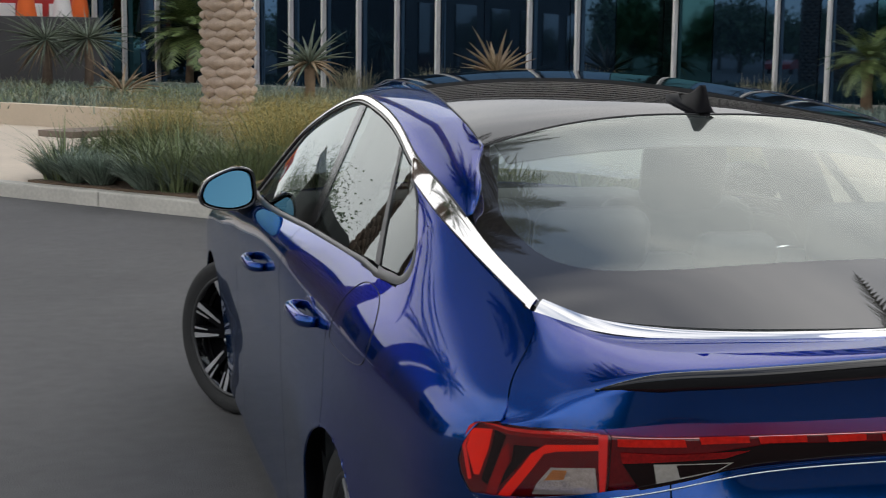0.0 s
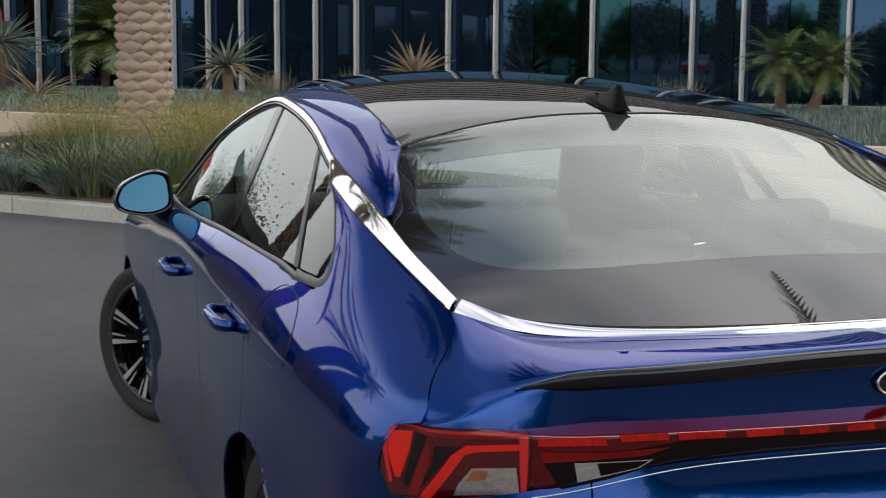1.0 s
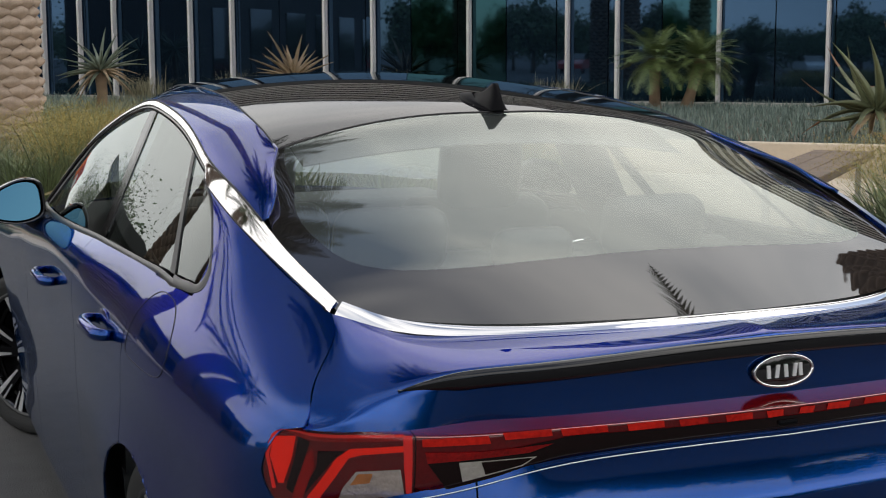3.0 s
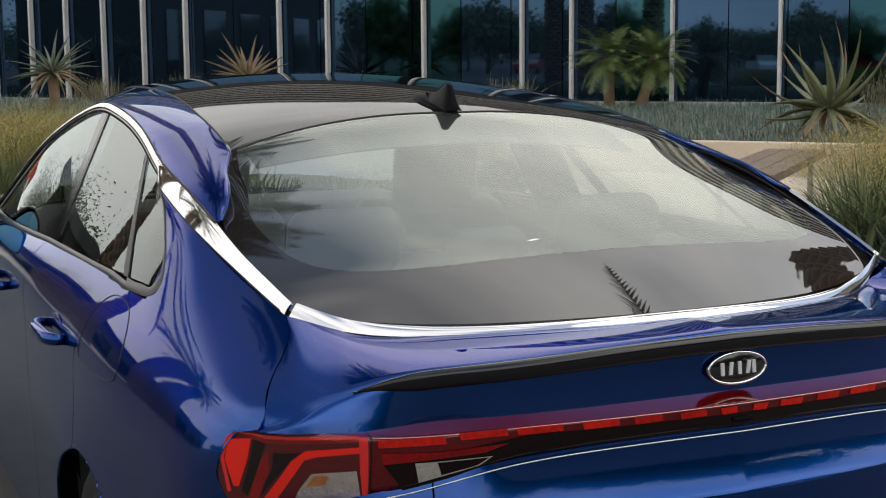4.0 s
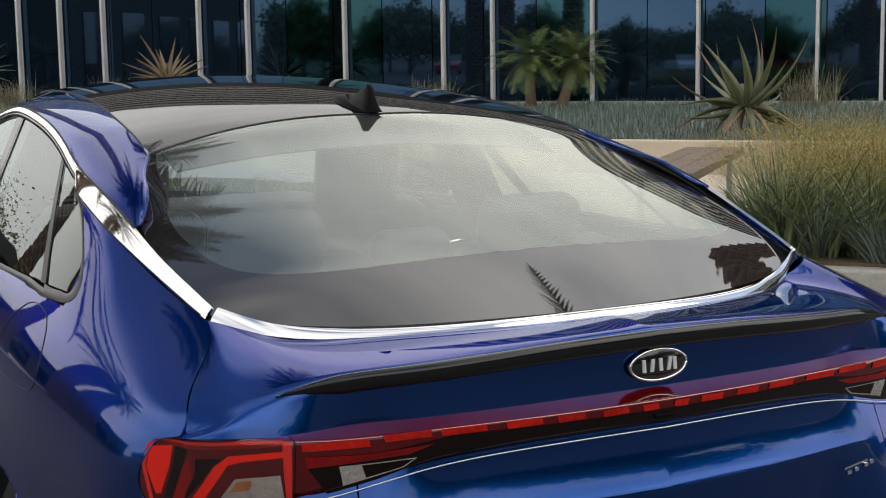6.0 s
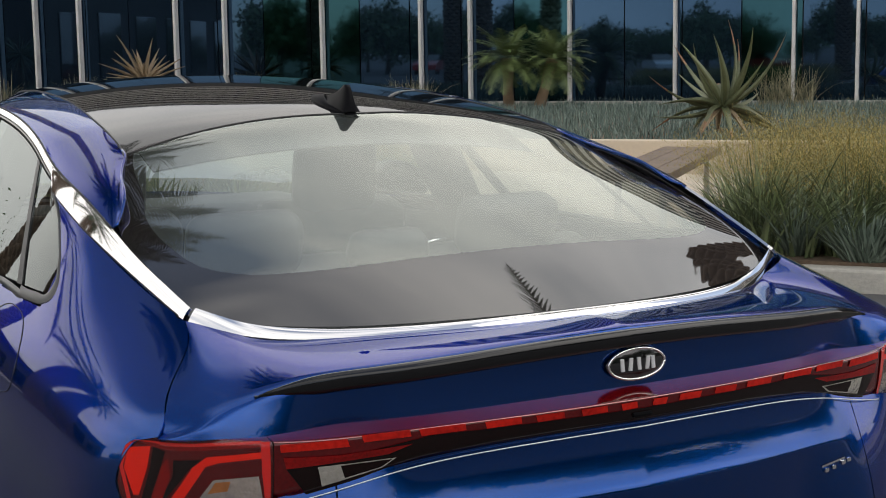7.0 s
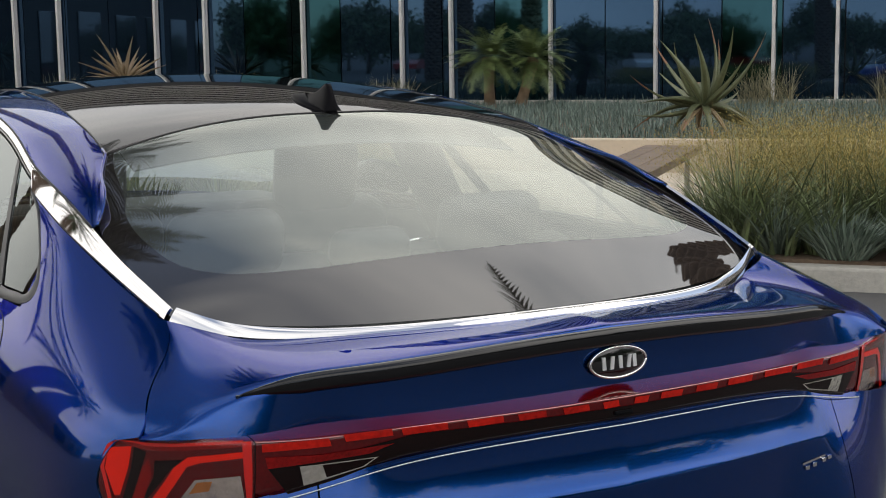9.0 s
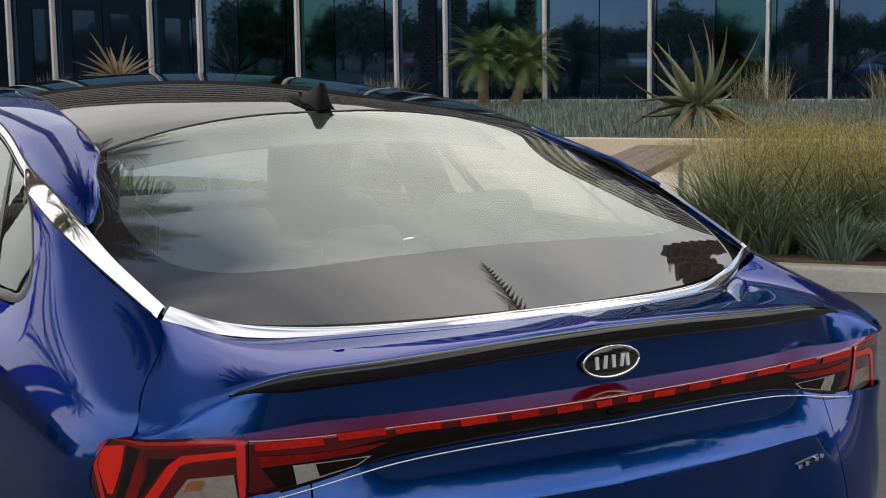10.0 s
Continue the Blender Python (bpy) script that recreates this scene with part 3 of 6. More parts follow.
for u, v_u in zip(np.linspace(0, 1, 30), V_DECK):
    s_0 = float(seam_at(v_u)) + 0.006
    s_row = s_0 + (14 - s_0) * u_s
    p = levels(s_row, False)
    crest = trunk_edge(s_row)
    w = np.clip((s_row - 10.14) / 0.86, 0, 1)[:, None]
    w = w * w * (3 - 2 * w)
    mid = (crest * 0.52 + p[6] * 0.48 + np.array((0, 0, 0.004))) * w + p[4] * (1 - w)
    row = cubic([0, 0.5, 1], np.stack([crest, mid, p[6]]).reshape(3, -1), [u])[0].reshape(-1, 3)
    joint = body_at(np.array([s_0]), np.array([v_u]), True)[0] * FLIP
    rows_deck.append(row + (joint - row[0]) * np.exp(-((u_s / 0.20) ** 2))[:, None])
for u in np.linspace(0, 1, 12):
    s_row = 10.21 + (14 - 10.21) * u_s
    p = levels(s_row, False)
    crest = trunk_edge(s_row)
    dip = 0.008 * math.sin(math.pi * u) * np.clip((s_row - 10.9) / 1.2, 0, 1)
    tuck = np.clip((0.67 - p[3][:, 0]) / 0.16, 0, 1)
    tuck = tuck * tuck * (3 - 2 * tuck)
    foot = p[3] + np.stack([0 * tuck, 0.020 * tuck, 0.006 * tuck], -1)
    rows_face.append(foot * (1 - u) + crest * u + np.stack([0 * dip, dip, 0 * dip], -1))
lid = np.array(rows_face + rows_deck[1:])
# the deck drawn taut between its crest, the joint and the chrome
for _ in range(500):
    lid[12:-1, 1:-1] = (lid[11:-2, 1:-1] + lid[13:, 1:-1] + lid[12:-1, :-2] + lid[12:-1, 2:]) / 4
# round the crest where it runs free beside the lip
round_r = np.exp(-(((np.arange(len(lid)) - 11) / 6.5) ** 2))[1:-1, None, None]
s_col = 10.21 + (14 - 10.21) * u_s
round_c = (0.12 + 0.88 * np.clip((11.15 - s_col) / 0.5, 0, 1)) * np.clip(u_s / 0.012, 0.15, 1)
for _ in range(90):
    lid[1:-1] += ((lid[:-2] + lid[2:]) / 2 - lid[1:-1]) * round_r * round_c[None, :, None] * 0.8
# a soft shoulder that carries the quarter panel's curve on to the end of the lip
v_row = np.concatenate([np.full(12, 3.0), V_DECK[1:]])
ghost = np.stack([body_at(seam_at(v_row) + 0.006 - 0.034 * k, v_row, True) * FLIP for k in (3, 2, 1)], 1)
work = np.concatenate([ghost, lid], 1)


def fair_patch(g, cols, held):
    """Least bending over the first cols columns of a grid; held: how firmly each cell keeps its place (inf: fixed)."""
    nr = g.shape[0]
    idx = np.arange(nr * cols).reshape(nr, cols)
    ata, atb = np.zeros((nr * cols, nr * cols)), np.zeros((nr * cols, 3))
    crest = np.ones((nr, cols))
    crest[9:14] *= np.clip((22 - np.arange(cols)) / 12.0, 0.01, 1)[None, :]
    sets = [
        (idx[:, :-2], idx[:, 1:-1], idx[:, 2:], np.ones((nr, cols - 2))),
        (idx[:-2], idx[1:-1], idx[2:], crest[1:-1]),
    ]
    for a, b, c, w in sets:
        trio = ((a.ravel(), 1.0), (b.ravel(), -2.0), (c.ravel(), 1.0))
        for p, kp in trio:
            for q, kq in trio:
                np.add.at(ata, (p, q), kp * kq * w.ravel())
    a, b, c, d = idx[:-1, :-1].ravel(), idx[1:, :-1].ravel(), idx[:-1, 1:].ravel(), idx[1:, 1:].ravel()
    quad = ((a, 1.0), (b, -1.0), (c, -1.0), (d, 1.0))
    for p, kp in quad:
        for q, kq in quad:
            np.add.at(ata, (p, q), 2 * kp * kq)
    h = np.minimum(held[:, :cols].ravel(), 1e5)
    ata[np.arange(len(h)), np.arange(len(h))] += h
    atb += h[:, None] * g[:, :cols].reshape(-1, 3)
    out = g.copy()
    out[:, :cols] = np.linalg.solve(ata, atb).reshape(nr, cols, 3)
    return out


held = np.tile(np.interp(np.arange(92), [0, 3, 4, 20, 40, 75, 90, 91], [1e5, 1e5, 1e-4, 1e-4, 0.003, 0.03, 1.0, 1e5]), (work.shape[0], 1))
held[0], held[-1] = 1e5, 1e5
work = fair_patch(work, 92, held)
lid = work[:, 3:]
both("trunk_lid", lid * FLIP, PAINT, "painted trunk lid and tail panel", False, 0.004)

# rear edge of the side windows, from the belt round the corner and up to the chrome
WIN_Y = [-0.214, -0.210, -0.197, -0.159, -0.102, -0.041, 0.027, 0.13]
WIN_Z = [1.056, 1.078, 1.104, 1.137, 1.165, 1.194, 1.222, 1.252]

# quarter panel: up to the belt under the window, up to the chrome behind it
nq, n_low, n_up = 110, 84, 14
u_q = np.linspace(0, 1, nq)
S0 = np.linspace(8.03, 10.10, nq)
dense_v = np.linspace(3.9, 5.0, 441)
probe = body_at(S0[None, :] + 0 * dense_v[:, None], dense_v[:, None] + 0 * S0[None, :], True)
cols = np.arange(nq)
belt_k = np.argmax(probe[..., 2] > 1.055, axis=0)
belt_v = dense_v[belt_k]
cut = probe[..., 2] < np.interp(probe[..., 1], WIN_Y, WIN_Z, left=0.0)
edge_k = np.where(cut.any(axis=0), 440 - np.argmax(cut[::-1], axis=0), 0)
edge_v = np.maximum(dense_v[np.minimum(edge_k + 1, 440)], belt_v)
under = probe[belt_k, cols, 1] > WIN_Y[0]
first = S0 > 8.12
g = np.zeros((n_low + n_up, nq, 3))
for r_i in range(n_low + n_up):
    if r_i < n_low:
        vv = belt_v * r_i / (n_low - 1)
    else:
        k = (r_i - n_low) / (n_up - 1)
        vv = np.where(under, edge_v + (5 - edge_v) * k, belt_v + (5 - belt_v) * (r_i - n_low + 1) / n_up)
    g[r_i] = body_at(8.03 + (seam_at(vv) - 0.006 - 8.03) * u_q, vv, True)
keep = np.ones((n_low + n_up - 1, nq - 1), bool)
wy, wz = WHEELS[1]
d = g[..., 1:] - (wy, wz)
r = np.hypot(d[..., 0], d[..., 1])
inside = r < ARCH
keep &= ~(inside[:-1, :-1] & inside[1:, :-1] & inside[:-1, 1:] & inside[1:, 1:])
push = ARCH / np.maximum(r, 1e-6)
g[..., 1] = np.where(inside, wy + d[..., 0] * push, g[..., 1])
g[..., 2] = np.where(inside, wz + d[..., 1] * push, g[..., 2])
keep[n_low - 1, :] &= ~under[:-1]
keep[n_low - 1 :, :] &= first[:-1]
for side in (1, -1):
    sheet("quarter_panel", g if side == 1 else g * FLIP, PAINT, car, "", flip=side == -1, keep=keep, thick=0.004)

panel("rear_door", 6.992, 8.024, 0.0, 5.0)
panel("front_door", 5.422, 6.986, 0.0, 5.0)
panel("front_fender", 3.2, 5.416, 0.0, 5.0)
panel("front_bumper", 0.0, 3.194, 0.0, 5.0)

# roof: centre line and crown
ROOF_Y = [-0.85, -0.60, -0.40, -0.20, 0.0, 0.13, 0.35, 0.70, 1.10, 1.50, 1.80, 2.10, 2.75]
ROOF_Z = [1.059, 1.155, 1.224, 1.289, 1.350, 1.388, 1.426, 1.461, 1.477, 1.472, 1.446, 1.352, 1.030]


def roof_z(x, y):
    zc = cubic(ROOF_Y, np.array(ROOF_Z), np.atleast_1d(y))
    k = np.interp(y, [-0.7, 0.06, 0.5, 1.0, 2.0, 2.7], [0.145, 0.155, 0.165, 0.17, 0.17, 0.10])
    return zc - k * np.asarray(x) ** 2


def strip(name, a, b, material, label="", bulge=0.004, n=7, parent=None, thick=0.006):
    """A band between the edges a (upper) and b (lower) of the left side, bulged outwards, and its mirror image."""
    t = np.linspace(0, 1, n)[:, None, None]
    g = a[None] * (1 - t) + b[None] * t
    nrm = np.cross(np.gradient(g, axis=1), np.gradient(g, axis=0))
    nrm /= np.linalg.norm(nrm, axis=-1, keepdims=True) + 1e-9
    out = np.where((nrm[..., 0] * -0.7 + nrm[..., 2] - 0.4 * nrm[..., 1])[..., None] < 0, -1, 1)
    g = g + nrm * out * (bulge * 4 * t * (1 - t))
    for s in (1, -1):
        sheet(name, g if s == 1 else g * FLIP, material, parent or car, label, flip=s == 1, thick=thick)


oc = spline(OUTER, 160)
o_sort = np.argsort(oc[:, 0])


def o_z(y):
    return np.interp(y, oc[o_sort, 0], oc[o_sort, 1])


upper = oc[oc[:, 0] > 0.16]
nrm = np.gradient(upper, axis=0)
nrm = np.stack([nrm[:, 1], -nrm[:, 0]], -1) / np.linalg.norm(nrm, axis=1, keepdims=True)
nrm = np.where(nrm[:, 1:] > 0, -nrm, nrm)
INNER = upper + nrm * 0.024
# one moulding that widens into a blade on the rear pillar
top_c = oc[oc[:, 0] > -0.6215]
dn = np.gradient(top_c, axis=0)
dn = np.stack([dn[:, 1], -dn[:, 0]], -1) / np.linalg.norm(dn, axis=1, keepdims=True)
dn = np.where(dn[:, 1:] > 0, -dn, dn)
low_z = cubic([-q[0] for q in LOWER], np.array([q[1] for q in LOWER]), -np.minimum(top_c[:, 0], 0.13))
blade = np.clip((0.175 - top_c[:, 0]) / 0.07, 0, 1)
blade = (blade * blade * (3 - 2 * blade))[:, None]
low_c = (top_c + dn * 0.015) * (1 - blade) + np.stack([top_c[:, 0], low_z], -1) * blade
strip("window_chrome", on_side(top_c, 0.004 - 0.001 * blade[:, 0]), on_side(low_c, 0.006 - 0.001 * blade[:, 0]), CHROME, "polished chrome window moulding that widens into a blade on the rear pillar", 0.0015, 11)
rear = top_c[:, 0] < 0.16
blade_foot = on_side(low_c, 0.004)[rear][::2]
for s in (1, -1):
    tube("blade_joint", [tuple(p * (s, 1, 1)) for p in blade_foot], 0.0018, BLACK, car, "thin dark joint under the chrome blade", 6)
sl = top_c[:, 0] > 0.15
strip("window_seal", on_side((top_c + dn * 0.0155)[sl], 0.0025), on_side((top_c + dn * 0.026)[sl], 0.001), LIP_BLACK, "black rubber seal above the side windows", 0.001, 5)
# chrome along the foot of the rear glass
up = spline([(-0.6555, -0.6085, 1.0932), (-0.626, -0.628, 1.081), (-0.58, -0.654, 1.066), (-0.496, -0.702, 1.057), (-0.32, -0.784, 1.056), (-0.13, -0.831, 1.062), (0, -0.840, 1.064)], 50)
lo = spline([(-0.671, -0.610, 1.0702), (-0.641, -0.630, 1.058), (-0.582, -0.664, 1.045), (-0.50, -0.714, 1.039), (-0.32, -0.796, 1.044), (-0.13, -0.844, 1.051), (0, -0.852, 1.053)], 50)
slim = np.clip((np.arange(50) - 3) / 14, 0, 1)[:, None]
up, lo = up + (lo - up) * 0.22 * slim, lo + (up - lo) * 0.10 * slim
t = np.linspace(0, 1, 8)[:, None, None]
ease = np.clip(np.arange(len(up)) / 10, 0, 1)[:, None]
g = (up + ease * (0, 0.001, 0.001))[None] * (1 - t) + (lo + ease * (0, -0.006, -0.003))[None] * t + np.array((0, -0.3, 1.0)) * (0.0022 * 4 * t * (1 - t))
both("trunk_chrome", g, CHROME, "polished chrome strip under the rear window", True, 0.004)
foot = g[-1] + (0, -0.0012, -0.0006)
tube("chrome_joint", [tuple(p) for p in foot[4::2]] + [tuple(p * FLIP) for p in foot[4::2][::-1][1:]], 0.0015, BLACK, car, "thin dark joint under the chrome strip", 6)

fill = lo[:16] + ease[:16] * (0, -0.006, -0.003)
fill = np.stack([fill + (0.004, 0.002, 0.002), fill + (-0.006, -0.004, -0.012), fill + (-0.010, -0.006, -0.030)])
for s in (1, -1):
    sheet("chrome_sill", fill if s == 1 else fill * FLIP, PAINT, car, "", flip=s == 1, thick=0.003)

# windows
def zb(y):
    return np.interp(y, [-0.4, 0.1, 0.8, 1.5, 2.1], [1.062, 1.066, 1.062, 1.042, 1.032])


i_sort = np.argsort(INNER[:, 0])


def ztop(y):
    return np.where(np.asarray(y) > 0.17, np.interp(y, INNER[i_sort, 0], INNER[i_sort, 1]), np.interp(y, [0.05, 0.13, 0.17], [1.222, 1.240, 1.272])) - 0.002


def pane(name, lower, upper, material, lift, label="", parent=None):
    """Pane between two slanted edges, each given as (y at the belt, y at the top)."""
    t = np.linspace(0, 1, 14)[:, None]
    u = np.linspace(0, 1, 26)[None, :]
    yb = lower[0] + (upper[0] - lower[0]) * u
    yt = lower[1] + (upper[1] - lower[1]) * u
    y = yb + (yt - yb) * t
    z = zb(yb) + (ztop(yt) - zb(yb)) * t
    g = on_side(np.stack([y + 0 * z, z], -1), lift)
    for s in (1, -1):
        sheet(name, g if s == 1 else g * FLIP, material, car, label, flip=s == -1, thick=0.003 if material is not SIDE_GLASS else 0.0)


pane("rear_quarter_window", (0.01, 0.335), (-0.236, -0.03), SIDE_GLASS, -0.006, "small tinted quarter window")
pane("rear_door_window", (0.75, 0.95), (0.03, 0.355), SIDE_GLASS, -0.007, "tinted rear door glass")
pane("front_door_window", (1.98, 1.62), (0.78, 1.00), SIDE_GLASS, -0.007, "tinted front door glass")
pane("window_divider", (0.045, 0.368), (0.012, 0.335), SATIN, -0.002)
pane("centre_pillar", (0.80, 1.012), (0.745, 0.945), LIP_BLACK, -0.003, "gloss black centre pillar")
pane("door_window_seal", (0.745, 0.945), (0.728, 0.93), LIP_BLACK, -0.0035)
pane("front_window_seal", (1.99, 1.64), (1.93, 1.57), BLACK, -0.003)
seal_out = spline([(-0.722, 0.112, 1.246), (-0.731, 0.027, 1.222), (-0.744, -0.041, 1.194), (-0.759, -0.102, 1.165), (-0.774, -0.159, 1.137), (-0.787, -0.201, 1.114), (-0.802, -0.235, 1.092), (-0.818, -0.246, 1.073), (-0.832, -0.217, 1.06), (-0.839, -0.17, 1.057), (-0.845, -0.096, 1.055)], 60)
seal_in = spline([(-0.726, 0.108, 1.232), (-0.737, 0.044, 1.216), (-0.749, -0.014, 1.191), (-0.765, -0.075, 1.161), (-0.78, -0.133, 1.134), (-0.794, -0.177, 1.11), (-0.806, -0.203, 1.093), (-0.817, -0.205, 1.079), (-0.825, -0.172, 1.074), (-0.83, -0.122, 1.072), (-0.834, -0.052, 1.072)], 60)
thin = np.interp(np.arange(60), [0, 30, 42, 59], [0.5, 0.5, 0.0, -0.15])[:, None]
strip("quarter_window_seal", seal_out + (-0.003, 0, 0.001), seal_out * thin + seal_in * (1 - thin) + (-0.002, 0, 0), SATIN, "dark satin seal round the quarter window", 0.003)
bl = np.stack([np.linspace(2.0, -0.088, 60), zb(np.linspace(2.0, -0.088, 60))], -1)
bl_out = 0.0035 + 0.022 * np.clip((0.15 - bl[:, 0]) / 0.22, 0, 1) ** 1.5
strip("belt_moulding", on_side(bl + (0, 0.002), bl_out), on_side(bl - (0, 0.013), bl_out), SATIN, "dark satin belt moulding", 0.003)

# roof rails in paint, from the windscreen to the tip beside the rear glass
rail_in = spline([(0.44, 1.75, 0), (0.465, 1.40, 0), (0.50, 1.0, 0), (0.519, 0.72, 0), (0.545, 0.443, 0), (0.573, 0.07, 0)], 52)
ri = np.stack([-rail_in[:, 0], rail_in[:, 1], roof_z(rail_in[:, 0], rail_in[:, 1])], -1)
tip = spline([(-0.573, 0.07, float(ri[-1, 2])), (-0.620, -0.055, 1.282), (-0.657, -0.193, 1.2415), (-0.675, -0.226, 1.2172), (-0.692, -0.258, 1.2065)], 24)
ri = np.concatenate([ri, tip[1:]])
ro = on_side(np.stack([ri[:, 1], o_z(ri[:, 1])], -1), 0.004)
rows = []
dw = ro - ri
swell = np.array((-0.006, 0.0, 0.010))
c1 = ri + dw * 0.30 + swell * np.interp(np.arange(len(ri)), [0, 40, 58, 68, len(ri) - 1], [1, 1, 0.9, 0.5, 0.1])[:, None]
c2 = ri + dw * 0.70 + swell * np.interp(np.arange(len(ri)), [0, 40, 58, 68, len(ri) - 1], [1, 1, 0.9, 0.5, 0.1])[:, None]
for u in np.linspace(0, 1, 16):
    rows.append(ri * (1 - u) ** 3 + 3 * c1 * u * (1 - u) ** 2 + 3 * c2 * u * u * (1 - u) + ro * u**3)
rows = np.array(rows)
for _ in range(60):
    rows[1:-1, 44:-1] += ((rows[1:-1, 43:-2] + rows[1:-1, 45:]) / 2 - rows[1:-1, 44:-1]) * 0.5
for s in (1, -1):
    sheet("roof_rail", rows if s == 1 else rows * FLIP, PAINT, car, "", flip=s == 1, thick=0.004)

# rolled edge beside the rear glass, black tube for the shadow gap along the chrome
for s in (1, -1):
    tube("rail_edge", [tuple(p * (s, 1, 1) + (0, -0.001, 0.0005)) for p in ri[50:]], 0.0032, PAINT, car, "", 8)
    tube("chrome_gap", [tuple(p * (s, 1, 1)) for p in ro[20::2]], 0.0026, BLACK, car, "thin black line for the shadow gap along the chrome", 6)

# thin dark joint between rail and roof
for s in (1, -1):
    tube("roof_joint", [tuple(p * (s, 1, 1) + (0, 0, 0.0006)) for p in ri[:62:2]], 0.0022, BLACK, car, "thin black joint along the roof", 6)

# rear glass
edge = spline([(0.573, 0.065, 1.312), (0.608, -0.022, 1.275), (0.640, -0.144, 1.232), (0.672, -0.21, 1.208), (0.688, -0.29, 1.190), (0.680, -0.415, 1.150), (0.669, -0.522, 1.119), (0.654, -0.602, 1.094), (0.622, -0.624, 1.079), (0.576, -0.650, 1.064)], 44)
cy = np.linspace(0.128, -0.838, 44)
rows = []
for k in range(44):
    c = np.array((0, cy[k], float(roof_z(0, cy[k])[0])))
    e = edge[k]
    rows.append([(x * e[0], c[1] + (e[1] - c[1]) * x * x, c[2] + (e[2] - c[2]) * x * x) for x in np.linspace(-1, 1, 45)])


# a fair surface: the centre line and a crown that deepens towards the foot
t_x = np.linspace(-1, 1, 81)
table = []
for r in np.linspace(0, 43, 130):
    k = min(int(r), 42)
    f = r - k
    e = edge[k] * (1 - f) + edge[k + 1] * f
    y_c = cy[k] * (1 - f) + cy[k + 1] * f
    c = np.array((0, y_c, float(roof_z(0, y_c)[0])))
    table.append([(x * e[0], c[1] + (e[1] - c[1]) * x * x, c[2] + (e[2] - c[2]) * x * x) for x in t_x])
table = np.array(table)
k_y = [-0.86, -0.78, -0.70, -0.65, -0.60, -0.52, -0.42, -0.30, -0.18, 0.0, 0.2]
k_v = np.array([0.272, 0.272, 0.245, 0.222, 0.195, 0.170, 0.162, 0.164, 0.168, 0.163, 0.158])
table[..., 1] += (0.006 + 0.018 * (1 - (np.abs(t_x) * 2 - 1) ** 2))[None, :] * np.clip(1 - np.linspace(0, 43, 130) / 5.0, 0, 1)[:, None]
flat_y = table[..., 1].ravel()
table[..., 2] = (roof_z(0 * flat_y, flat_y) - cubic(k_y, k_v, flat_y) * table[..., 0].ravel() ** 2).reshape(table.shape[:2]) - 0.0008


def glass_at(r, x):
    """The rear window's surface at row r (0 top to 43 foot) and across x (-1 to 1)."""
    r, x = np.broadcast_arrays(np.asarray(r, float) * 3.0, (np.asarray(x, float) + 1) * 40)
    i, j = np.clip(r.astype(int), 0, 128), np.clip(x.astype(int), 0, 79)
    f, h = (r - i)[..., None], (x - j)[..., None]
    return (table[i, j] * (1 - f) + table[i + 1, j] * f) * (1 - h) + (table[i, j + 1] * (1 - f) + table[i + 1, j + 1] * f) * h


# black roof panel
rear_w = float(np.interp(0.10, ri[::-1, 1], -ri[::-1, 0]))
rows = []
for u in np.linspace(0, 1, 40):
    row = []
    for x in np.linspace(-1, 1, 31):
        y0 = float(np.interp(x * rear_w, table[0, :, 0], table[0, :, 1])) + 0.004
        y = y0 + (1.76 - y0) * u
        w = float(np.interp(y, ri[::-1, 1], -ri[::-1, 0]))
        row.append((x * w, y, float(roof_z(x * w, y)[0])))
    rows.append(row)
sheet("roof_panel", rows, ROOF_BLACK, car, "gloss black roof panel", thick=0.01)
tube("rear_glass_seal", [tuple(p + (0, 0.002, 0.001)) for p in table[0, ::2]], 0.0022, BLACK, car, "thin black seal above the rear window", 6)

# see-through part with rounded lower corners, black printed border round it
R_CLEAR = np.concatenate([np.linspace(0, 26, 40), np.linspace(26.3, 33, 34)])
X_CLEAR = np.interp(R_CLEAR, [0, 10, 18, 24, 27.5, 29.3, 30.6, 31.5, 32.2, 32.7, 33], [0.965, 0.945, 0.918, 0.906, 0.897, 0.882, 0.856, 0.82, 0.77, 0.69, 0.55])
across = np.linspace(-1, 1, 61)
sheet("rear_glass", glass_at(R_CLEAR[:, None], X_CLEAR[:, None] * across[None, :]), REAR_GLASS, car, "large sloping rear window with a faint pale film", flip=True)
v_b, f_b = [], []
foot = glass_at(np.linspace(33, 43, 22)[:, None], across[None, :])
lobes = [glass_at(R_CLEAR[:, None], sg * (X_CLEAR[:, None] + (1 - X_CLEAR[:, None]) * np.linspace(0, 1, 9)[None, :])) for sg in (-1, 1)]
for gr, fl in ((foot, True), (lobes[0], False), (lobes[1], True)):
    o, (nr, nc) = len(v_b), gr.shape[:2]
    v_b += [tuple(p) for p in gr.reshape(-1, 3)]
    for i in range(nr - 1):
        for j in range(nc - 1):
            q = (o + i * nc + j, o + i * nc + j + 1, o + (i + 1) * nc + j + 1, o + (i + 1) * nc + j)
            f_b.append(q[::-1] if fl else q)
pymesh("glass_border", v_b, f_b, FRIT, car, "black printed border of the rear window")

# windscreen and bonnet
rows = []
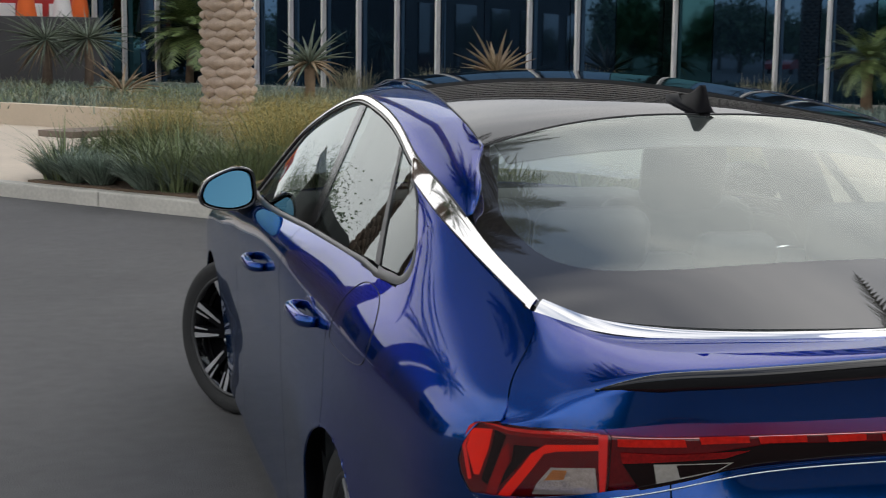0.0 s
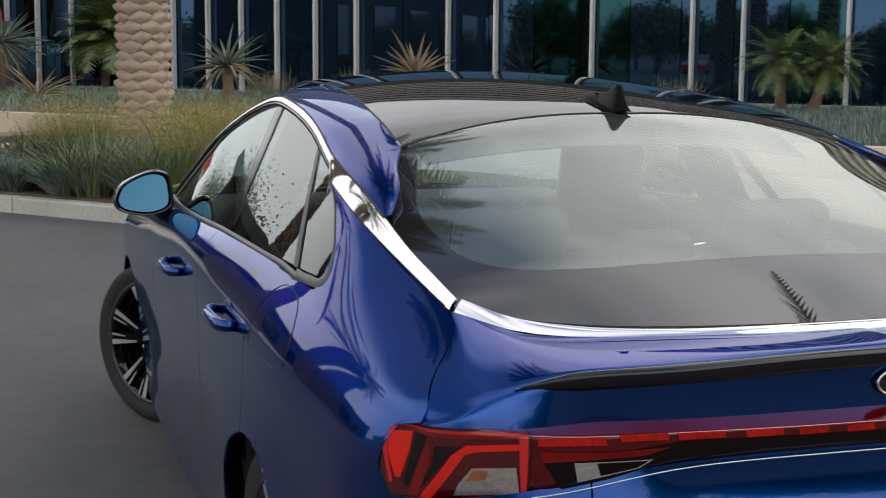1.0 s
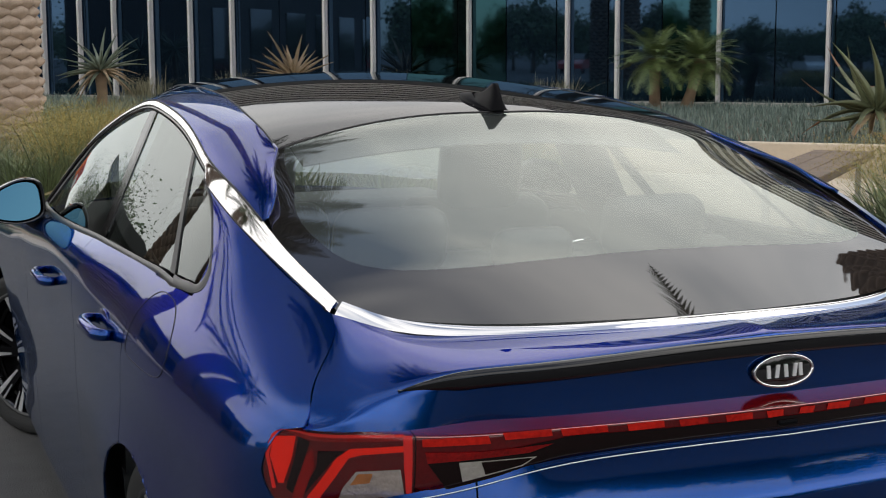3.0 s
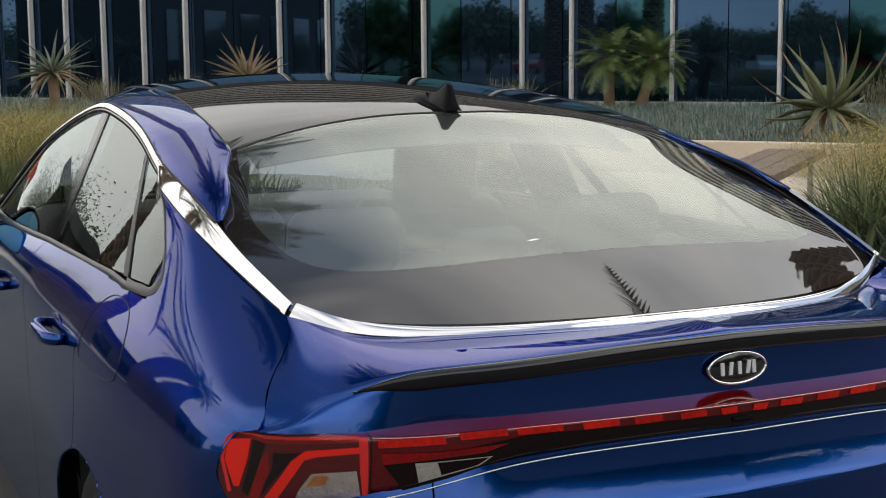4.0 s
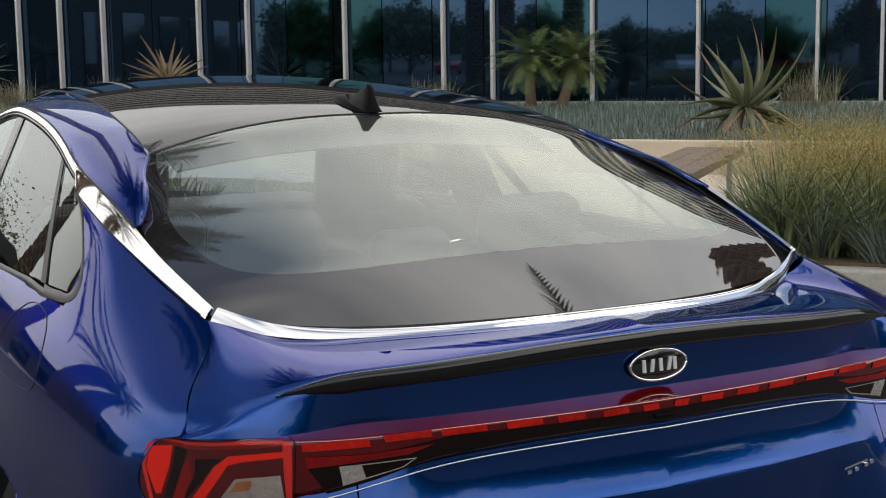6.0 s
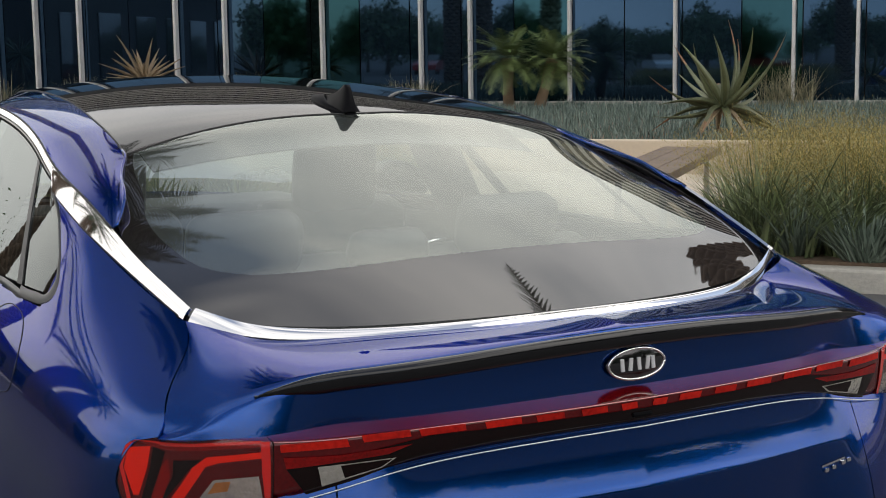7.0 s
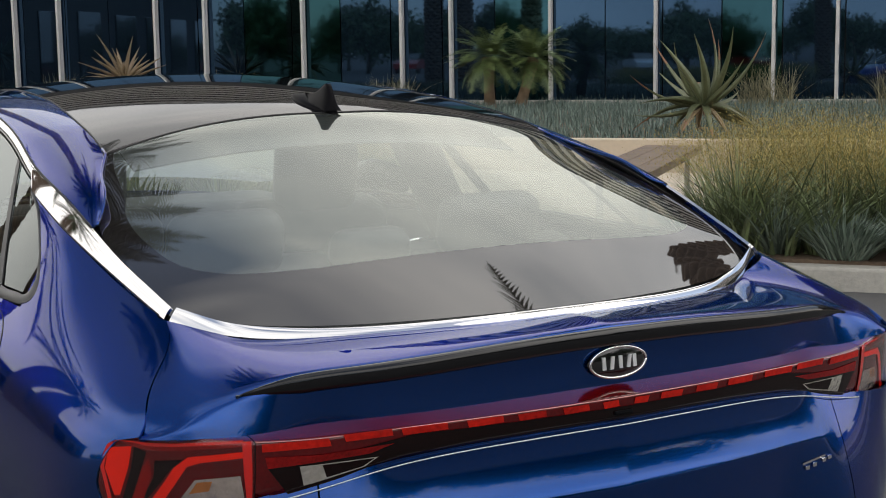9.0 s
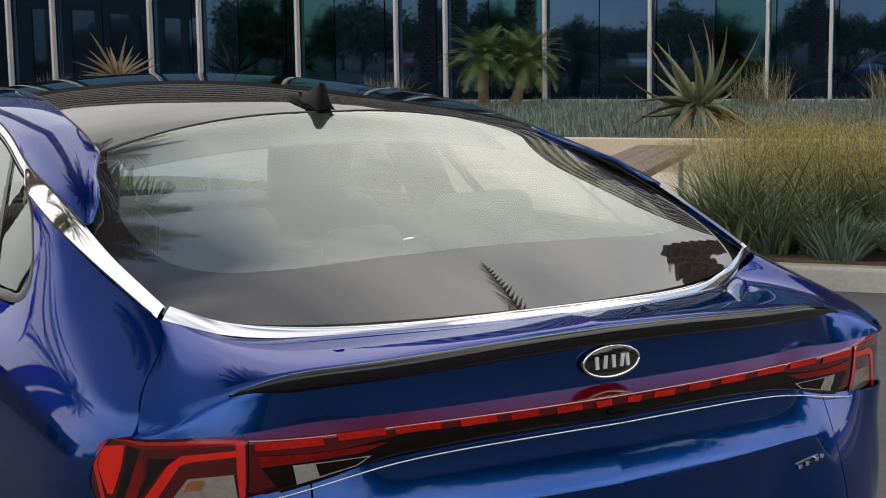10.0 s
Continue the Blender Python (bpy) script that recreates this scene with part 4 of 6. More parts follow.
for u in np.linspace(0, 1, 18):
    y = 1.70 + (2.72 - 1.70) * u
    ze = float(np.interp(y, [1.47, 1.68, 1.86, 2.05, 2.72], [1.335, 1.268, 1.170, 1.055, 1.0]))
    hw = float(side_w(min(y, 2.3), ze)) - 0.012
    zc = float(roof_z(0, y)[0])
    rows.append([(x * hw, y - 0.10 * u * x * x, zc + (ze - zc) * abs(x) ** 2.6) for x in np.linspace(-1, 1, 25)])
sheet("windscreen", rows, CLEAR_GLASS, car, "sloping windscreen with a pale film added to brighten it")
rows = []
for u in np.linspace(0, 1, 16):
    y = 2.62 + (3.5 - 2.62) * u
    hw = float(np.interp(y, [2.2, 2.75, 3.05, 3.3, 3.5], [0.845, 0.835, 0.80, 0.68, 0.42]))
    ze = float(np.interp(y, [2.2, 2.75, 3.05, 3.3, 3.5], [0.985, 0.92, 0.89, 0.87, 0.86]))
    zc = float(np.interp(y, [2.62, 3.0, 3.3, 3.5], [1.0, 0.965, 0.92, 0.875]))
    rows.append([(x * hw, y, ze + (zc - ze) * (1 - abs(x) ** 2.4)) for x in np.linspace(-1, 1, 21)])
sheet("bonnet", rows, PAINT, car, "", thick=0.008)

# dark inner shell under the skin
g = body(np.linspace(0, 14, 120), np.linspace(0, 4.85, 30)) * (0.94, 0.955, 1)
g[..., 2] -= np.linspace(0, 0.03, 30)[:, None]
keep = np.ones((29, 119), bool)
for wy, wz in WHEELS:
    r = np.hypot(g[..., 1] - wy, g[..., 2] - wz)
    ins = (r < 0.40) & (np.abs(g[..., 0]) > 0.5)
    keep &= ~(ins[:-1, :-1] | ins[1:, 1:])
for s in (1, -1):
    sheet("inner_shell", g if s == 1 else g * FLIP, BLACK, car, "", keep=keep)
box("floor_pan", (1.55, 4.3, 0.06), pose(0, 1.35, 0.24), BLACK, car, "", 0.01)

# black lip spoiler on the crest of the trunk lid
rr = lid[11, 14:] * FLIP
ex = np.concatenate([rr, (rr * FLIP)[::-1][1:]])
sx = np.linspace(-0.66, 0.66, 89)
cx = np.stack([sx, np.interp(sx, ex[:, 0], ex[:, 1]), np.interp(sx, ex[:, 0], ex[:, 2])], -1)
fade = np.clip((0.66 - np.abs(sx)) / 0.10, 0, 1) ** 0.8
fade_y = np.clip((0.62 - np.abs(sx)) / 0.25, 0, 1) ** 1.5
rows = []
for off_y, off_z in ((0.040, 0.0004), (0.030, 0.0034), (0.018, 0.0060), (0.006, 0.0072), (-0.003, 0.0064), (-0.0085, 0.003), (-0.010, -0.003), (-0.0095, -0.012), (-0.007, -0.0215), (-0.002, -0.0245), (0.012, -0.022)):
    rows.append(cx + np.stack([0 * sx, (off_y * fade_y if off_y > 0 else off_y * fade) - 0.002, off_z * fade], -1))
sheet("lip_spoiler", rows, LIP_BLACK, car, "gloss black lip spoiler", flip=True, thick=0.003)

# lamp band across the tail: a shelf at the top, then an upright lens
LENS_X = [0, 0.22, 0.44, 0.64, 0.75, 0.83, 0.87, 0.895]
LENS_Y = [-1.037, -1.022, -0.992, -0.947, -0.897, -0.847, -0.806, -0.760]
tt = ring(3, np.linspace(9.7, 14, 300))
tb = ring(2, np.linspace(9.7, 14, 300))
TT = np.concatenate([tt, (tt * FLIP)[::-1][1:]])
TB = np.concatenate([tb, (tb * FLIP)[::-1][1:]])


def lens_y(x):
    return cubic(LENS_X, np.array(LENS_Y), np.atleast_1d(np.abs(x)))[0]


def lens_top(x):
    return float(np.interp(x, TT[:, 0], TT[:, 2])) - 0.003


def lens_low(x):
    return float(np.interp(x, TB[:, 0], TB[:, 2]))


def lens_at(x, z, lift=0.0):
    """A point of the lens face at x and height z."""
    u = (lens_top(x) - z) / max(lens_top(x) - lens_low(x), 0.01)
    n = Vector((0.45 * x + 1.0 * math.copysign(max(0, abs(x) - 0.6), x), -1.0, 0)).normalized()
    q = Vector((x, lens_y(x) + 0.012 * u * u, z)) + n * lift
    return tuple(q)


def lens_strip(name, x0, x1, n, label):
    xs = np.linspace(x0, x1, n)
    rows = []
    rise = np.clip((0.67 - np.abs(xs)) / 0.16, 0, 1)
    rise = rise * rise * (3 - 2 * rise)
    back = [float(np.interp(x, TT[:, 0], TT[:, 1])) + 0.018 * h for x, h in zip(xs, rise)]
    rows.append([(x, y + 0.012, lens_top(x) + 0.003 + 0.009 * h) for x, y, h in zip(xs, back, rise)])
    for u in (0.0, 0.3, 0.6, 0.85, 0.96):
        rows.append([(x, y * (1 - u) + (lens_y(x) + 0.002) * u, lens_top(x) + 0.003 + 0.007 * h * (1 - u) ** 1.2 - 0.003 * u * u) for x, y, h in zip(xs, back, rise)])
    for u in (0.03, 0.08, 0.25, 0.5, 0.75, 0.95):
        rows.append([lens_at(x, lens_top(x) + (lens_low(x) - lens_top(x)) * u) for x in xs])
    rows.append([(x, lens_y(x) + 0.05, lens_low(x) - 0.004) for x in xs])
    lens = sheet(name, rows, LENS, car, label)
    # glint along the lens edge, drawn as a thin pale tube
    edge = [(x, lens_y(x) - 0.0004, lens_top(x) - 0.0006) for x in xs]
    tube("lens_glint", edge, 0.0011, LENS_GLINT, lens, "pale line for the sky's glint on the lens edge", 8)
    # highlight on the paint edge below the bar, put in as a silver tube
    if xs[0] * xs[-1] < 0:
        tube("lower_glint", [(x, lens_y(x) - 0.001, lens_low(x) - 0.0020) for x in xs], 0.0011, SILVER, lens, "thin silver line for the glint on the lower edge", 8)
    return lens


SEAM_V = np.linspace(2, 3, 41)
SEAM = body_at(seam_at(SEAM_V), SEAM_V, True) * FLIP + np.array((-0.003, 0.002, 0))


def tail_at(x, z, lift=0.0):
    """A point of the tail lamp's face, which rounds into the body's side at its outer end."""
    sg, ax = math.copysign(1, x), abs(x)
    v = 2 + min(1.0, max(0.0, (z - lens_low(x)) / max(lens_top(x) - lens_low(x), 0.01)))
    e = np.array([np.interp(v, SEAM_V, SEAM[:, i]) for i in range(3)])
    w = min(1.0, max(0.0, (ax - 0.652) / (e[0] - 0.652)))
    k = max(0.0, (w - 0.6) / 0.4) ** 2
    p = np.array(lens_at(x, z, lift))
    end = np.array(lens_at(sg * e[0], lens_low(sg * e[0]) + (lens_top(sg * e[0]) - lens_low(sg * e[0])) * (v - 2)))
    return tuple(p + (e * (sg, 1, 1) - end) * k)


def tail_lens(sg):
    """The tail lamp's skin: shelf, upright face with a rounded outer end, lower return."""
    rows, w = [], np.linspace(0, 1, 44)
    x_top = SEAM[-1, 0] - 0.002
    for u in (-1.4, 0.0, 0.25, 0.6, 0.9):
        xs = 0.6515 + w * (x_top - 0.6515)
        k = np.clip((w - 0.6) / 0.4, 0, 1) ** 2
        row = []
        for x, kk in zip(xs, k):
            y0, y1 = float(np.interp(-x, TT[:, 0], TT[:, 1])), lens_y(x) + 0.002
            p = np.array((x, y0 + (y1 - y0) * u if u > 0 else y0 - u * 0.02, lens_top(-x) + 0.003 - 0.003 * max(u, 0) ** 2 + min(u, 0) * 0.004))
            row.append(p * (1 - kk) + (SEAM[-1] + np.array((0, -0.002 * u, 0.001 - 0.001 * u))) * kk)
        rows.append([tuple(p * (sg, 1, 1)) for p in row])
    for v in np.linspace(2.98, 2.0, 16):
        xo = float(np.interp(v, SEAM_V, SEAM[:, 0]))
        row = []
        for x in 0.6515 + w * (xo - 0.6515):
            row.append(tail_at(sg * x, lens_low(-x) + (lens_top(-x) - lens_low(-x)) * (v - 2)))
        rows.append(row)
    rows.append([(p[0], p[1] + 0.05, p[2] - 0.004) for p in rows[-1]])
    lamp = sheet("tail_lamp", rows, LENS, car, "red tail lamp cluster with clear turn signal", flip=sg > 0)
    cover = np.array(rows[1:-1])
    out = np.clip((np.abs(cover[..., :1]) - 0.65) / 0.2, 0, 1)
    cover = cover + np.concatenate([sg * 0.004 * out, -0.0045 + 0 * out, 0.0012 + 0 * out], -1)
    sheet("lens_cover", cover, LENS_COVER, lamp, "clear reddish lens cover", flip=sg > 0)
    return lamp


def inlay(name, parent, poly, material, lift=0.0012, label="", face=lens_at):
    """A flat insert in the lens from an outline of (x, z), laid on its curve in narrow columns."""
    bm = bmesh.new()
    vs = [bm.verts.new((x, 0, z)) for x, z in poly]
    bm.faces.new(vs)
    lo_x, hi_x = min(p[0] for p in poly), max(p[0] for p in poly)
    for k in range(1, int((hi_x - lo_x) / 0.025) + 1):
        bmesh.ops.bisect_plane(bm, geom=bm.verts[:] + bm.edges[:] + bm.faces[:], plane_co=(lo_x + 0.025 * k, 0, 0), plane_no=(1, 0, 0))
    lo_z, hi_z = min(p[1] for p in poly), max(p[1] for p in poly)
    for k in range(1, int((hi_z - lo_z) / 0.012) + 1):
        bmesh.ops.bisect_plane(bm, geom=bm.verts[:] + bm.edges[:] + bm.faces[:], plane_co=(0, 0, lo_z + 0.012 * k), plane_no=(0, 0, 1))
    for v in bm.verts:
        v.co = face(v.co.x, v.co.z, lift)
    bm.normal_update()
    for f in bm.faces:
        if f.normal.y > 0:
            f.normal_flip()
    return part(name, bm, material, parent, label)


bar = lens_strip("lamp_bar", -0.6495, 0.6495, 110, "dark red lamp bar across the tail")
inlay("smoked_band", bar, [(-0.60, 0.838), (-0.52, 0.855), (-0.42, 0.872), (-0.22, 0.889), (0.0, 0.892), (0.22, 0.889), (0.42, 0.872), (0.52, 0.855), (0.60, 0.838), (0.632, 0.884), (0.50, 0.902), (0.40, 0.917), (-0.40, 0.917), (-0.50, 0.902), (-0.632, 0.884)], LENS_BLACK, 0.0014, "smoked black lens band")
for sgn in (-1, 1):
    q = lambda pts: [(sgn * -x, z) for x, z in pts]  # noqa: E731
    inlay("light_guide", bar, q([(-0.641, 0.925), (-0.538, 0.926), (-0.534, 0.913), (-0.640, 0.912)]), GUIDE_BAR, 0.0022, "bright red light guide")
    for x0, x1 in ((-0.515, -0.435), (-0.42, -0.341), (-0.307, -0.242), (-0.215, -0.162), (-0.129, -0.078), (-0.05, -0.018)):
        inlay("light_guide", bar, q([(x0, 0.9295), (x1, 0.9305), (x1 + 0.002, 0.919), (x0 + 0.004, 0.9175)]), GUIDE_BAR, 0.0022, "bright red light guide")
    inlay("deep_guide", bar, q([(-0.636, 0.903), (-0.55, 0.900), (-0.43, 0.906), (-0.47, 0.893), (-0.632, 0.884)]), GUIDE2, 0.0018)
    rev = inlay("reverse_lamp", bar, q([(-0.584, 0.884), (-0.456, 0.886), (-0.478, 0.871), (-0.576, 0.850)]), CLEAR, 0.0024, "clear ribbed reversing lamp")
    inlay("smoked_half", rev, q([(-0.548, 0.8825), (-0.463, 0.884), (-0.481, 0.8725), (-0.540, 0.8605)]), LENS_BLACK, 0.0029)
    tail = tail_lens(sgn)
    inlay("outer_reflector", tail, q([(-0.846, 0.908), (-0.818, 0.920), (-0.824, 0.883), (-0.836, 0.838), (-0.843, 0.836), (-0.853, 0.869)]), GUIDE, 0.0016, "bright orange-red reflector", face=tail_at)
    inlay("dark_gap", tail, q([(-0.815, 0.920), (-0.800, 0.915), (-0.812, 0.870), (-0.824, 0.826), (-0.833, 0.832), (-0.821, 0.883)]), LENS_BLACK, 0.0012, face=tail_at)
    inlay("diagonal_guide", tail, q([(-0.797, 0.905), (-0.806, 0.890), (-0.826, 0.815), (-0.812, 0.813), (-0.795, 0.877)]), GUIDE2, 0.0014, face=tail_at)
    inlay("dark_gap", tail, q([(-0.790, 0.903), (-0.752, 0.905), (-0.770, 0.888), (-0.808, 0.828), (-0.808, 0.838), (-0.792, 0.875)]), LENS_BLACK, 0.0012, face=tail_at)
    inlay("chevron_guide", tail, q([(-0.660, 0.915), (-0.745, 0.909), (-0.765, 0.892), (-0.811, 0.811), (-0.793, 0.812), (-0.747, 0.893), (-0.728, 0.899), (-0.660, 0.905)]), GUIDE, 0.0018, "bright red chevron light guide", face=tail_at)
    inlay("top_guide", tail, q([(-0.830, 0.928), (-0.797, 0.926), (-0.668, 0.930), (-0.664, 0.923), (-0.797, 0.918), (-0.825, 0.921)]), GUIDE2, 0.0012, face=tail_at)
    inlay("joint_guide", tail, q([(-0.6555, 0.931), (-0.669, 0.931), (-0.667, 0.880), (-0.660, 0.818), (-0.6535, 0.818)]), GUIDE3, 0.0024, "red edge guide", face=tail_at)
    inlay("rim_guide", tail, q([(-0.838, 0.931), (-0.800, 0.9305), (-0.668, 0.933), (-0.668, 0.9285), (-0.800, 0.925)]), GUIDE3, 0.0015, "red edge guide", face=tail_at)
    inlay("rim_guide", tail, q([(-0.838, 0.931), (-0.849, 0.914), (-0.859, 0.872), (-0.851, 0.826), (-0.846, 0.828), (-0.854, 0.871), (-0.845, 0.911), (-0.834, 0.926)]), GUIDE3, 0.0015, "red edge guide", face=tail_at)
    sig = inlay("turn_signal", tail, q([(-0.736, 0.871), (-0.672, 0.875), (-0.664, 0.830), (-0.760, 0.822), (-0.754, 0.843)]), CLEAR, 0.0018, "clear turn signal with an amber bulb", face=tail_at)
    inlay("amber_bulb", sig, q([(-0.733, 0.867), (-0.712, 0.868), (-0.716, 0.852), (-0.744, 0.848)]), AMBER, 0.0024, face=tail_at)

# wheels
def wheel(x, y, steer, side):
    m = pose(x, y, 0.335, 0, 0, steer + (0 if side < 0 else 180))
    tyre = lathe("wheel", [(0.260, 0.0), (0.28, -0.006), (0.305, -0.012), (0.325, 0.0), (0.333, 0.03), (0.334, 0.11), (0.333, 0.19), (0.322, 0.225), (0.30, 0.235), (0.25, 0.225)], RUBBER, car, "black tyre on an alloy rim", 64)
    tyre.matrix_world = m
    lathe("rim_well", [(0.247, 0.004), (0.238, 0.02), (0.220, 0.06), (0.215, 0.20)], BLACK_GLOSS, tyre, "gloss black rim well", 64)
    lathe("rim", [(0.262, 0.003), (0.258, -0.003), (0.247, -0.001), (0.245, 0.008)], SATIN, tyre, "dark satin rim lip", 64)
    lathe("brake_disc", [(0.0, 0.10), (0.17, 0.10), (0.17, 0.12), (0.0, 0.12)], STEEL, tyre, "", 40)
    lathe("barrel", [(0.214, 0.061), (0.19, 0.13), (0.0, 0.14)], AERIAL_BLACK, tyre, "", 40)
    lathe("hub_cap", [(0.0, -0.002), (0.028, -0.002), (0.034, 0.004), (0.05, 0.012), (0.06, 0.04)], AERIAL_BLACK, tyre, "", 32)
    for k in range(5):
        for d in (-1, 1):
            a = math.radians(72 * k + 9 * d + 10)
            b = math.radians(72 * k + 13 * d + 10)
            q0 = Vector((0.026, 0.042 * math.cos(a), 0.042 * math.sin(a)))
            q1 = Vector((0.006, 0.249 * math.cos(b), 0.249 * math.sin(b)))
            tang = Vector((0, -math.sin(b), math.cos(b))) * d
            for name, mt, f0, f1, w0, w1, o0, o1, dx in (
                ("spoke", AERIAL_BLACK, 0.0, 1.0, 0.017, 0.026, 0.0, 0.0, 0.0),
                ("spoke_face", ALLOY, 0.30, 1.0, 0.004, 0.0115, 0.007, 0.0145, -0.003),
                ("spoke_face", ALLOY, 0.62, 1.0, 0.002, 0.005, -0.012, -0.020, -0.002),
            ):
                p0, p1 = q0.lerp(q1, f0) + tang * o0 + Vector((dx, 0, 0)), q1 + tang * o1 + Vector((dx, 0, 0))
                vs = [p0 - tang * w0, p0 + tang * w0, p1 + tang * w1, p1 - tang * w1]
                back = [v + Vector((0.028, 0, 0)) for v in vs]
                pymesh(name, vs + back, [(3, 2, 1, 0), (4, 5, 6, 7), (0, 1, 5, 4), (1, 2, 6, 5), (2, 3, 7, 6), (3, 0, 4, 7)], mt, tyre, "", False)
        nut = lathe("wheel_nut", [(0.0, 0.008), (0.008, 0.008), (0.009, 0.02)], STEEL, tyre, "", 10)
        nut.location = (0.0, 0.055 * math.cos(math.radians(72 * k + 46)), 0.055 * math.sin(math.radians(72 * k + 46)))


wheel(-0.835, 2.85, 34, -1)
wheel(-0.888, 0.0, 0, -1)
wheel(0.86, 2.86, 34, 1)
wheel(0.905, 0.0, 0, 1)

# mirrors on the front doors
def door_mirror(sgn):
    ol = [(-0.094, -0.024), (-0.074, 0.022), (-0.030, 0.052), (0.048, 0.074), (0.082, 0.064), (0.098, 0.008), (0.094, -0.046), (0.06, -0.066), (-0.045, -0.066), (-0.086, -0.046)]
    o = spline(ol + ol[:1], 41)[:-1]
    n = len(o)
    base = np.array((-0.968, 1.722, 1.066))

    def rng(scale, back, shift=(0, 0)):
        return [base + np.array((x * scale + shift[0], back, z * scale + shift[1])) for x, z in o]

    def skin(name, rings, material, parent, label="", cap=None):
        vs = [tuple(v * (1 if sgn < 0 else -1, 1, 1)) for r in rings for v in r]
        fs = [(i * n + j, i * n + (j + 1) % n, (i + 1) * n + (j + 1) % n, (i + 1) * n + j) for i in range(len(rings) - 1) for j in range(n)]
        if cap is not None:
            fs.append(tuple(range(cap * n, cap * n + n)))
        return pymesh(name, vs, fs, material, parent, label)

    body_m = skin("door_mirror", [rng(0.90, 0.010), rng(0.95, 0.0), rng(1.0, 0.006), rng(1.02, 0.03), rng(1.0, 0.07), rng(0.9, 0.11, (0.01, 0)), rng(0.66, 0.145, (0.02, 0)), rng(0.3, 0.16, (0.03, 0))], BLACK_GLOSS, car, "gloss black door mirror", 7)
    tilt = [[v + np.array((0, 0.13 * (v[2] - base[2]) - 0.03 * (v[0] - base[0]), 0)) for v in rng(f, 0.010)] for f in (0.83, 0.71)]
    skin("mirror_glass", tilt, MIRROR, body_m, "blue-tinted mirror glass", 1)
    arm = [(-0.915, 1.78, 1.02), (-0.89, 1.80, 0.995), (-0.86, 1.83, 0.985)]
    tube("mirror_arm", [(x * (1 if sgn < 0 else -1), y, z) for x, y, z in arm], [0.035, 0.03, 0.035], BLACK, body_m, "", 12)


door_mirror(-1)
door_mirror(1)


# door handles with a cup behind
def door_handle(y, z, sgn):
    wl = -float(cheb(np.array(y), np.array(z)) @ FAIR) - 0.001
    cup = bmesh.new()
    bmesh.ops.create_uvsphere(cup, u_segments=24, v_segments=12, radius=1.0, matrix=pose(wl + 0.0055, y, z + 0.010) @ Matrix.Diagonal((0.0055, 0.075, 0.030, 1)))
    pts = [(wl - 0.002, y - 0.125, z), (wl - 0.022, y - 0.11, z), (wl - 0.033, y - 0.07, z), (wl - 0.036, y, z + 0.001), (wl - 0.033, y + 0.07, z), (wl - 0.02, y + 0.11, z), (wl - 0.002, y + 0.125, z)]
    s = -sgn
    h = tube("door_handle", [((x if s > 0 else -x), yy, zz) for x, yy, zz in spline(pts, 15)], [0.012, 0.014, 0.015, 0.016, 0.016, 0.016, 0.016, 0.016, 0.016, 0.016, 0.016, 0.015, 0.015, 0.014, 0.012], PAINT, car, "blue pull handle", 12)
    if s < 0:
        for v in cup.verts:
            v.co.x = -v.co.x
        bmesh.ops.reverse_faces(cup, faces=cup.faces[:])
    part("handle_cup", cup, PAINT, h, "", True)


for sgn in (-1, 1):
    door_handle(0.33, 0.905, sgn)
    door_handle(1.25, 0.893, sgn)

# shark fin aerial
rows = []
for y, h in ((0.126, 0.002), (0.129, 0.022), (0.136, 0.046), (0.146, 0.064), (0.156, 0.070), (0.168, 0.067), (0.185, 0.056), (0.205, 0.044), (0.23, 0.032), (0.26, 0.022), (0.30, 0.013), (0.345, 0.004)):
    w0 = 0.023 * min(1, (0.36 - y) / 0.12)
    y = 0.126 + 0.82 * (y - 0.126)
    zr = float(roof_z(0, y)[0]) + 0.006
    rows.append([(sx * w0 * wx, y, zr + 0.85 * h * hz) for sx, wx, hz in ((-1, 1, 0), (-1, 0.9, 0.12), (-1, 0.55, 0.45), (-1, 0.34, 0.85), (-1, 0.24, 1.0), (1, 0.24, 1.0), (1, 0.34, 0.85), (1, 0.55, 0.45), (1, 0.9, 0.12), (1, 1, 0))])
aerial = sheet("aerial", rows, AERIAL_BLACK, car, "black shark fin aerial", flip=False)
rows = [[(0.035 * math.cos(a) * f, 0.235 + 0.11 * math.sin(a) * f, float(roof_z(0, 0.235 + 0.11 * math.sin(a))[0]) + dz) for a in np.linspace(0, 2 * math.pi, 33)] for f, dz in ((1.0, 0.0), (0.97, 0.007), (0.4, 0.009))]
sheet("aerial_foot", rows, AERIAL_BLACK, aerial)

# oval badge on the tail panel, lettering left as plain slanted bars
badge = lathe("badge", [(0.0, 0.006), (0.055, 0.006), (0.060, 0.004), (0.062, 0.0)], BLACK_GLOSS, car, "black oval badge with a chrome rim", 48, pose(0.015, -0.9865, 0.9845, 0, 0, -90) @ Matrix.Diagonal((1, 1, 0.46, 1)))
rim = []
for k in range(65):
    a = 2 * math.pi * k / 64
    rim.append((0.015 + 0.0600 * math.cos(a), -0.992, 0.9845 + 0.0276 * math.sin(a)))
tube("rim", rim, 0.0026, CHROME, badge, "chrome rim", 8)


def bar_mark(name, parent, pts, y, depth, material):
    vs = [(x, y, z) for x, z in pts] + [(x, y + depth, z) for x, z in pts]
    n = len(pts)
    fs = [tuple(range(n)), tuple(range(2 * n - 1, n - 1, -1))] + [(i, i + n, (i + 1) % n + n, (i + 1) % n) for i in range(n)]
    pymesh(name, vs, fs, material, parent, "", False)


